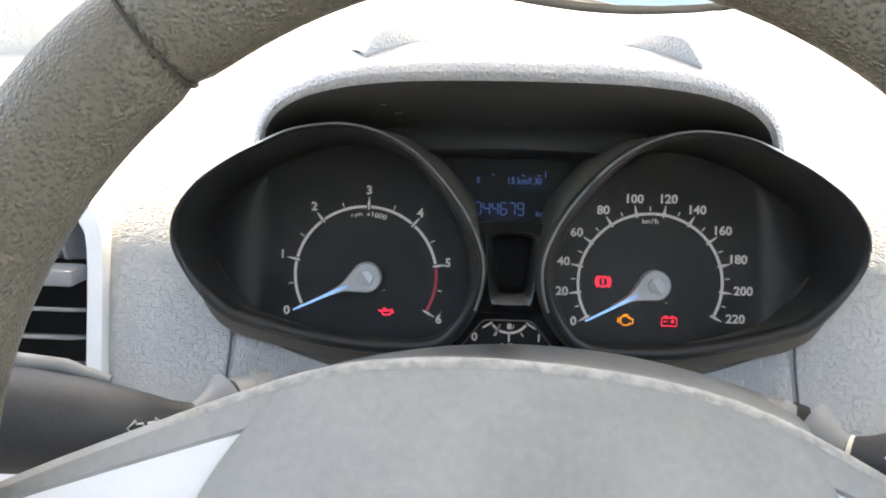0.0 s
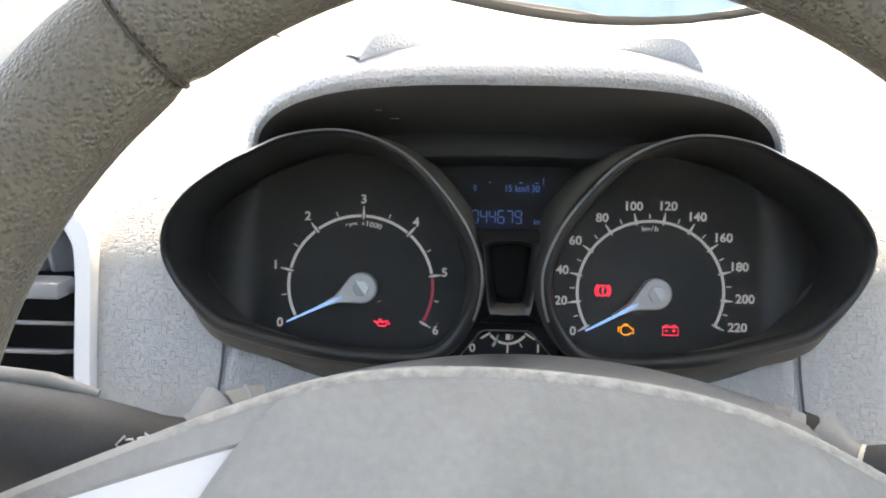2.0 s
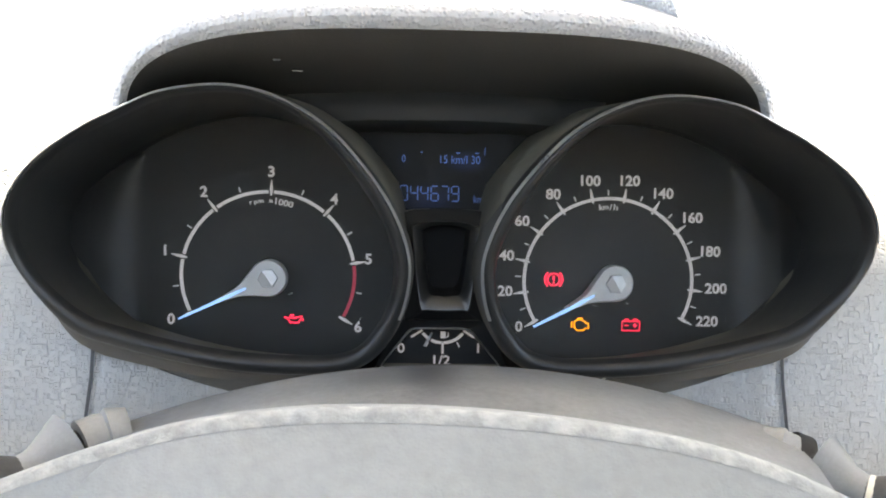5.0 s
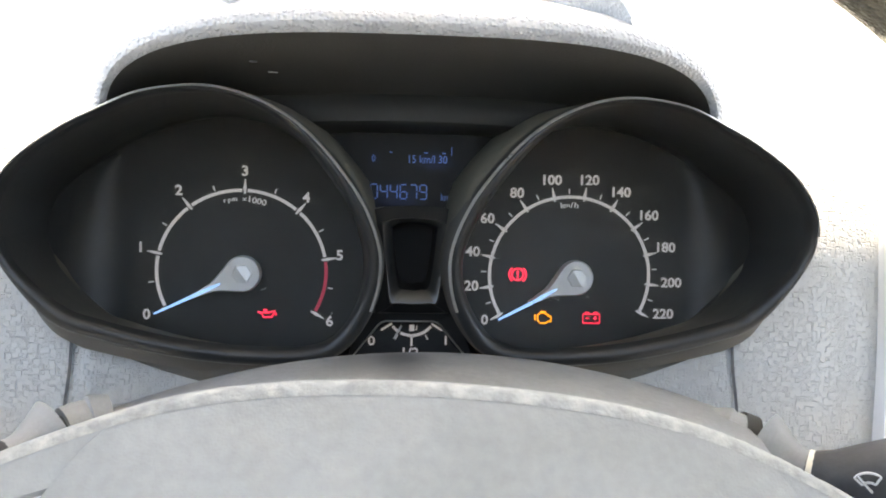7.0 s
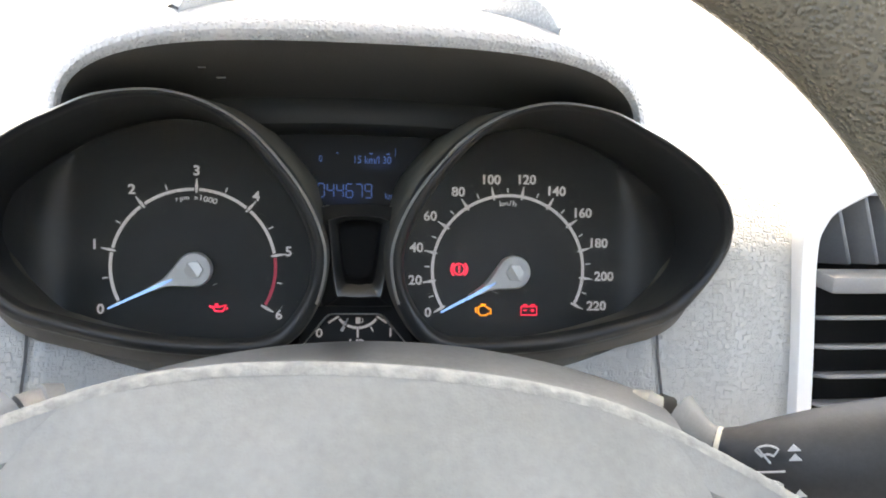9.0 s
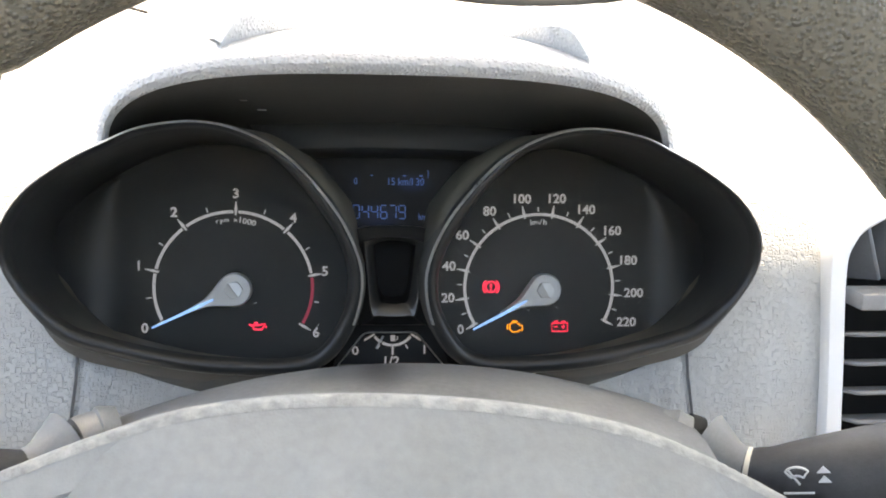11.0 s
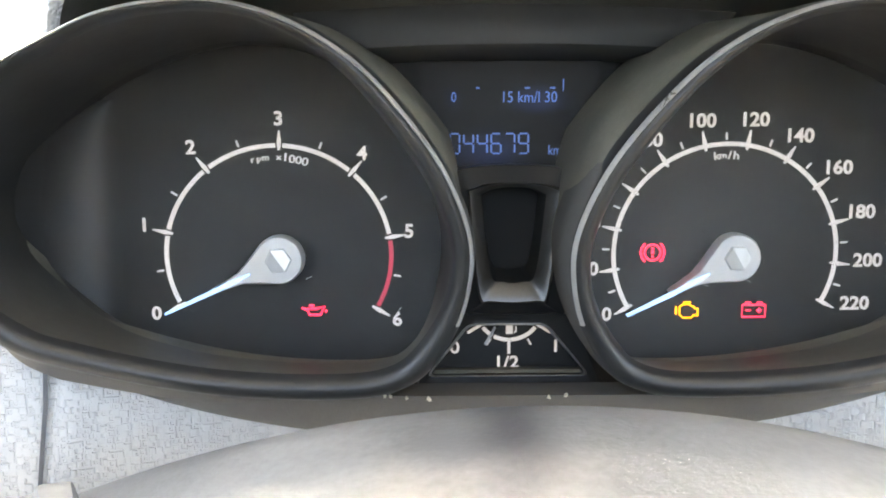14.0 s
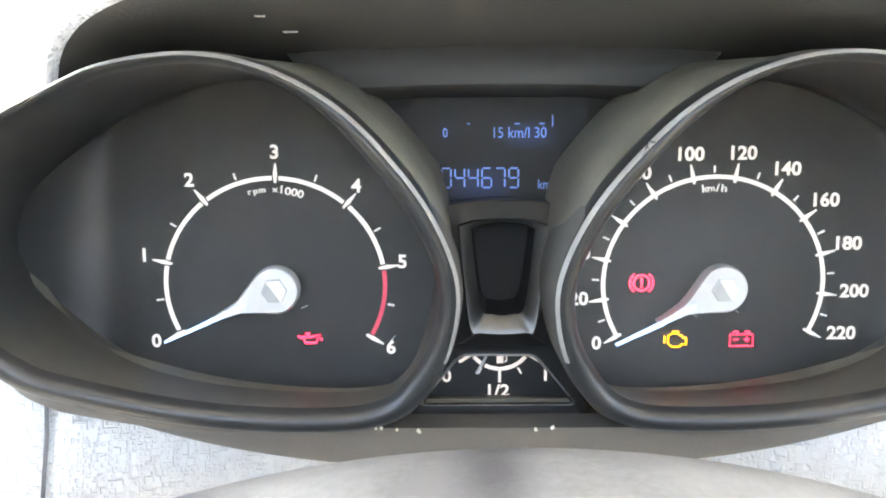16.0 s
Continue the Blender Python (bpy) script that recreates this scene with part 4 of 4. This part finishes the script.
part("symbol_line", stroke([(-0.0045, -0.0062), (0.0045, -0.0062)], 0.0004, 0, 0.0022), ICON, right_lever, m=ON_R)

# ---- steering wheel ----
wheel = thing("steering_wheel", "worn brown leather steering wheel with grey airbag cover", "steering wheel")
WC, WR, WT = Vector((0.0, -0.203, -0.056)), 0.168, 0.0178


def rim_piece(a0, a1, r=WT, flare=True):
    rings, n = [], max(8, int((a1 - a0) / 2))
    for i in range(n + 1):
        u = i / n
        a = radians(a0 + (a1 - a0) * u)
        rad = Vector((math.cos(a), 0, math.sin(a)))
        rr = r * (1 - 0.10 * max(0, 1 - min(u, 1 - u) * n / 1.2)) if flare else r
        rings.append([WC + rad * (WR + rr * math.cos(t) * 0.98) + Vector((0, rr * 1.05 * math.sin(t), 0)) for t in (2 * math.pi * j / 28 for j in range(28))])
    return loft(rings, cap=True, cap_start=True)


SEAM = 128.5
part("rim", rim_piece(20.15, SEAM - 0.15), LEATHER, wheel, "brown grained leather grip")
part("rim", rim_piece(SEAM + 0.15, 214), LEATHER, wheel, "brown grained leather grip")
part("rim", rim_piece(-34, 19.85), LEATHER, wheel, "brown grained leather grip")
part("rim", rim_piece(214.3, 325.7), LEATHER, wheel, "brown grained leather grip")
for a in (SEAM, 20):
    part("rim_seam", rim_piece(a - 0.14, a + 0.14, WT * 0.965, False), SEAMM, wheel, "dark leather joint")
TURNED = Matrix.Translation(WC) @ pose(0, 0, 0, 0, 3.7, 0) @ Matrix.Translation(-WC)
ARCH = spline([(-0.160, -0.0645, 0), (-0.140, -0.054, 0), (-0.105, -0.037, 0), (-0.080, -0.0255, 0), (-0.060, -0.018, 0), (-0.040, -0.0138, 0), (-0.020, -0.0118, 0), (0, -0.0112, 0),
               (0.020, -0.0118, 0), (0.040, -0.0138, 0), (0.060, -0.018, 0), (0.080, -0.0255, 0), (0.105, -0.037, 0), (0.140, -0.054, 0), (0.160, -0.0645, 0)], 6, closed=False)
# carrier behind the pad with both spokes, one bent shell
lower = lambda x: -0.0195 + 0.012 * min(1.0, abs(x) / 0.16)
rows = [[Vector((p.x, -0.165, p.y - 0.010)) for p in ARCH], [Vector((p.x, -0.180, p.y - 0.0015)) for p in ARCH], [Vector((p.x, -0.187, p.y)) for p in ARCH], [Vector((p.x, -0.1925, p.y - 0.0018)) for p in ARCH],
        [Vector((p.x, -0.1940, p.y - 0.006)) for p in ARCH], [Vector((p.x, -0.1950, p.y + lower(p.x) + 0.003)) for p in ARCH], [Vector((p.x, -0.192, p.y + lower(p.x))) for p in ARCH], [Vector((p.x, -0.17, p.y + lower(p.x))) for p in ARCH]]
part("hub_shell", loft([r[30:55] for r in rows], closed=False), PAD, wheel, "dusty grey plastic hub shell", m=TURNED)
part("spoke", loft([r[:31] for r in rows], closed=False), PAD, wheel, "dusty grey plastic spoke", m=TURNED)
part("spoke", loft([r[54:] for r in rows], closed=False), PAD, wheel, "dusty grey plastic spoke", m=TURNED)


def arch_z(x):
    k = min(range(len(ARCH)), key=lambda i: abs(ARCH[i].x - x))
    a, c = (ARCH[k - 1], ARCH[k]) if (x < ARCH[k].x and k > 0) or k == len(ARCH) - 1 else (ARCH[k], ARCH[k + 1])
    return a.y + (c.y - a.y) * (x - a.x) / (c.x - a.x)


rows = []
for i in range(31):
    v = i / 30
    row = []
    for j in range(61):
        u = -1 + 2 * j / 60
        x0, z0 = 0.074 * u, arch_z(0.074 * u) - 0.0022
        x1, z1 = 0.088 * u, -0.172 + 0.03 * u * u
        x = (x0 + (x1 - x0) * v) * (1 + 0.30 * math.sin(math.pi * v) ** 0.8)
        y = -0.1935 - 0.026 * (1 - (1 - v) ** 2.6) * (1 - abs(u) ** 2.6) - 0.006 * (1 - (1 - min(1, v * 4)) ** 2) * (1 - abs(u) ** 8) + 0.012 * (v ** 6)
        row.append(Vector((x, y + (0.012 if j in (0, 60) else 0), z0 + (z1 - z0) * v)))
    rows.append(row)
part("airbag_cover", loft(rows, closed=False), PAD, wheel, "dusty grey domed airbag cover", m=TURNED)
fine = [p for a, c in zip(ARCH[12:72], ARCH[13:73]) for p in (a, a.lerp(c, 0.25), a.lerp(c, 0.5), a.lerp(c, 0.75))]
ridge = [[Vector((p.x, -0.1905 + dy + random.uniform(-1, 1) * 0.00015, p.y + dz + random.uniform(-1, 1) * j * 0.5)) for p in fine]
         for dy, dz, j in ((0.0024, -0.0008, 0), (0.0014, 0.0000, 0.0002), (0.0005, 0.0003, 0.00025), (-0.0005, 0.0000, 0.00025), (-0.0014, -0.0008, 0.0002), (-0.0024, -0.0022, 0))]
part("worn_edge", loft(ridge, closed=False), RIDGE, wheel, "pale worn upper edge", m=TURNED)
for s in (-1, 1):
    part("spoke_trim", loft([[Vector((s * x, y, z)) for y, z in ((-0.185, zt), (-0.1935, zt - 0.002), (-0.1935, zb + 0.002), (-0.185, zb))]
                             for x, zt, zb in ((0.070, -0.028, -0.115), (0.085, -0.036, -0.115), (0.11, -0.045, -0.112), (0.135, -0.056, -0.108), (0.155, -0.066, -0.106))], cap=True, cap_start=True), SILVER, wheel, "silver painted spoke insert", m=TURNED)

# ---- windscreen, cabin shell ----
EDGE_PTS = [dash_point(x, len(PROFILE) - 1) for x in [-0.70 + 0.05 * i for i in range(39)]]
windscreen = thing("window_1", "curved car windscreen with black border", "window", kind="structure")
up = Vector((0, -0.62, 0.62))
bm = loft([[p + Vector((0, 0.01, -0.004)) for p in EDGE_PTS], [p + up * 0.5 + Vector((0, 0.03, 0)) for p in EDGE_PTS], [p + up + Vector((0, 0.0, 0)) for p in EDGE_PTS]], closed=False)
pane = part("pane", bm, GLASS, windscreen)
pane.visible_shadow = False
part("border", loft([[p + Vector((0, 0.002, 0.001)) for p in EDGE_PTS], [p + Vector((0, -0.004, 0.010)) for p in EDGE_PTS]], closed=False), FRIT, windscreen, "black ceramic glass border")
roof_y0, roof_z = EDGE_PTS[14].y + up.y, EDGE_PTS[14].z + up.z
# Unseen cabin shell, added to shade the wheel and bounce light inside.
alone("ceiling", box(-0.72, 1.22, -1.9, roof_y0 + 0.06, 0.86, 0.90, 0.01), TRIMM, "added unseen pale cabin roof", "ceiling", "structure")
alone("wall_back", box(-0.72, 1.22, -1.95, -1.9, -0.9, 0.15), TRIMM, "added unseen pale rear wall", "wall", "structure")
alone("floor", box(-0.72, 1.22, -1.9, 0.6, -0.75, -0.7), TRIMM, "added unseen pale floor", "floor", "structure")
for s, x in ((-1, -0.74), (1, 1.24)):
    alone("wall_left" if s < 0 else "wall_right", box(x - 0.02, x + 0.02, -1.9, 0.9, -0.9, 0.06), TRIMM, "added unseen pale side wall below the window openings", "door panel", "structure")
    pillar = [Vector((x * 0.985, 0.63, 0.22)), Vector((x * 0.96, 0.35, 0.50)), Vector((x * 0.92, 0.0, 0.87))]
    alone("pillar_left" if s < 0 else "pillar_right", tube(pillar, 0.045, 14), TRIMM, "light windscreen pillar trim", "pillar", "structure")

alone("door_corner_trim", box(-0.76, -0.305, 0.16, 0.48, -0.2, 0.34, 0.03, 4), DASH, "grey corner trim at the windscreen pillar", "trim", "structure")

# ---- outside ----
ground = alone("ground", box(-60, 60, -60, 60, -0.02, 0.0), ASPHALT, "sunlit grey asphalt ground", "ground", "structure")
ground.matrix_basis = Matrix()
house = thing("building", "pale blue rendered building across the yard", "building", kind="")
house.matrix_basis = pose(3.0, 16.0, 0)
part("wall", box(-9, 9, 0, 4, 0, 5.0), RENDER_WALL, house)
for i in range(6):
    w = part("window", box(-8 + 2.7 * i, -6.9 + 2.7 * i, -0.05, 0.05, 1.1, 2.6, 0.01, 1), FRIT, house, "dark window")
    part("sill", box(-8.1 + 2.7 * i, -6.8 + 2.7 * i, -0.12, 0.02, 1.0, 1.1, 0.01, 1), PAINT, w)
part("roof", box(-9.3, 9.3, -0.4, 4.4, 5.0, 5.2, 0.02, 1), PAINT, house)
cowl = alone("scuttle_panel", loft([[p + Vector((0, 0.02, -0.02)) for p in EDGE_PTS], [p + Vector((0, 0.10, 0.012)) for p in EDGE_PTS], [p + Vector((0, 0.20, 0.035)) for p in EDGE_PTS]], closed=False), WIPER, "black plastic panel below the windscreen", "scuttle panel")
bonnet = alone("bonnet", loft([[p + Vector((0, 0.17, 0.030)) for p in EDGE_PTS], [p + Vector((0, 0.5, 0.10)) for p in EDGE_PTS], [p + Vector((0, 1.0, 0.17)) for p in EDGE_PTS], [p + Vector((0, 1.15, -0.2)) for p in EDGE_PTS]], closed=False), PAINT, "white painted car bonnet", "bonnet")
wiper = thing("windscreen_wiper", "black windscreen wiper resting on the glass", "windscreen wiper")
part("blade", tube([(-0.30, 0.66, 0.350), (0.0, 0.655, 0.318), (0.14, 0.655, 0.302)], 0.007, 8), WIPER, wiper)
part("arm", tube([(-0.08, 0.665, 0.338), (0.12, 0.70, 0.318), (0.20, 0.72, 0.305)], [0.006, 0.009, 0.012], 8), WIPER, wiper)
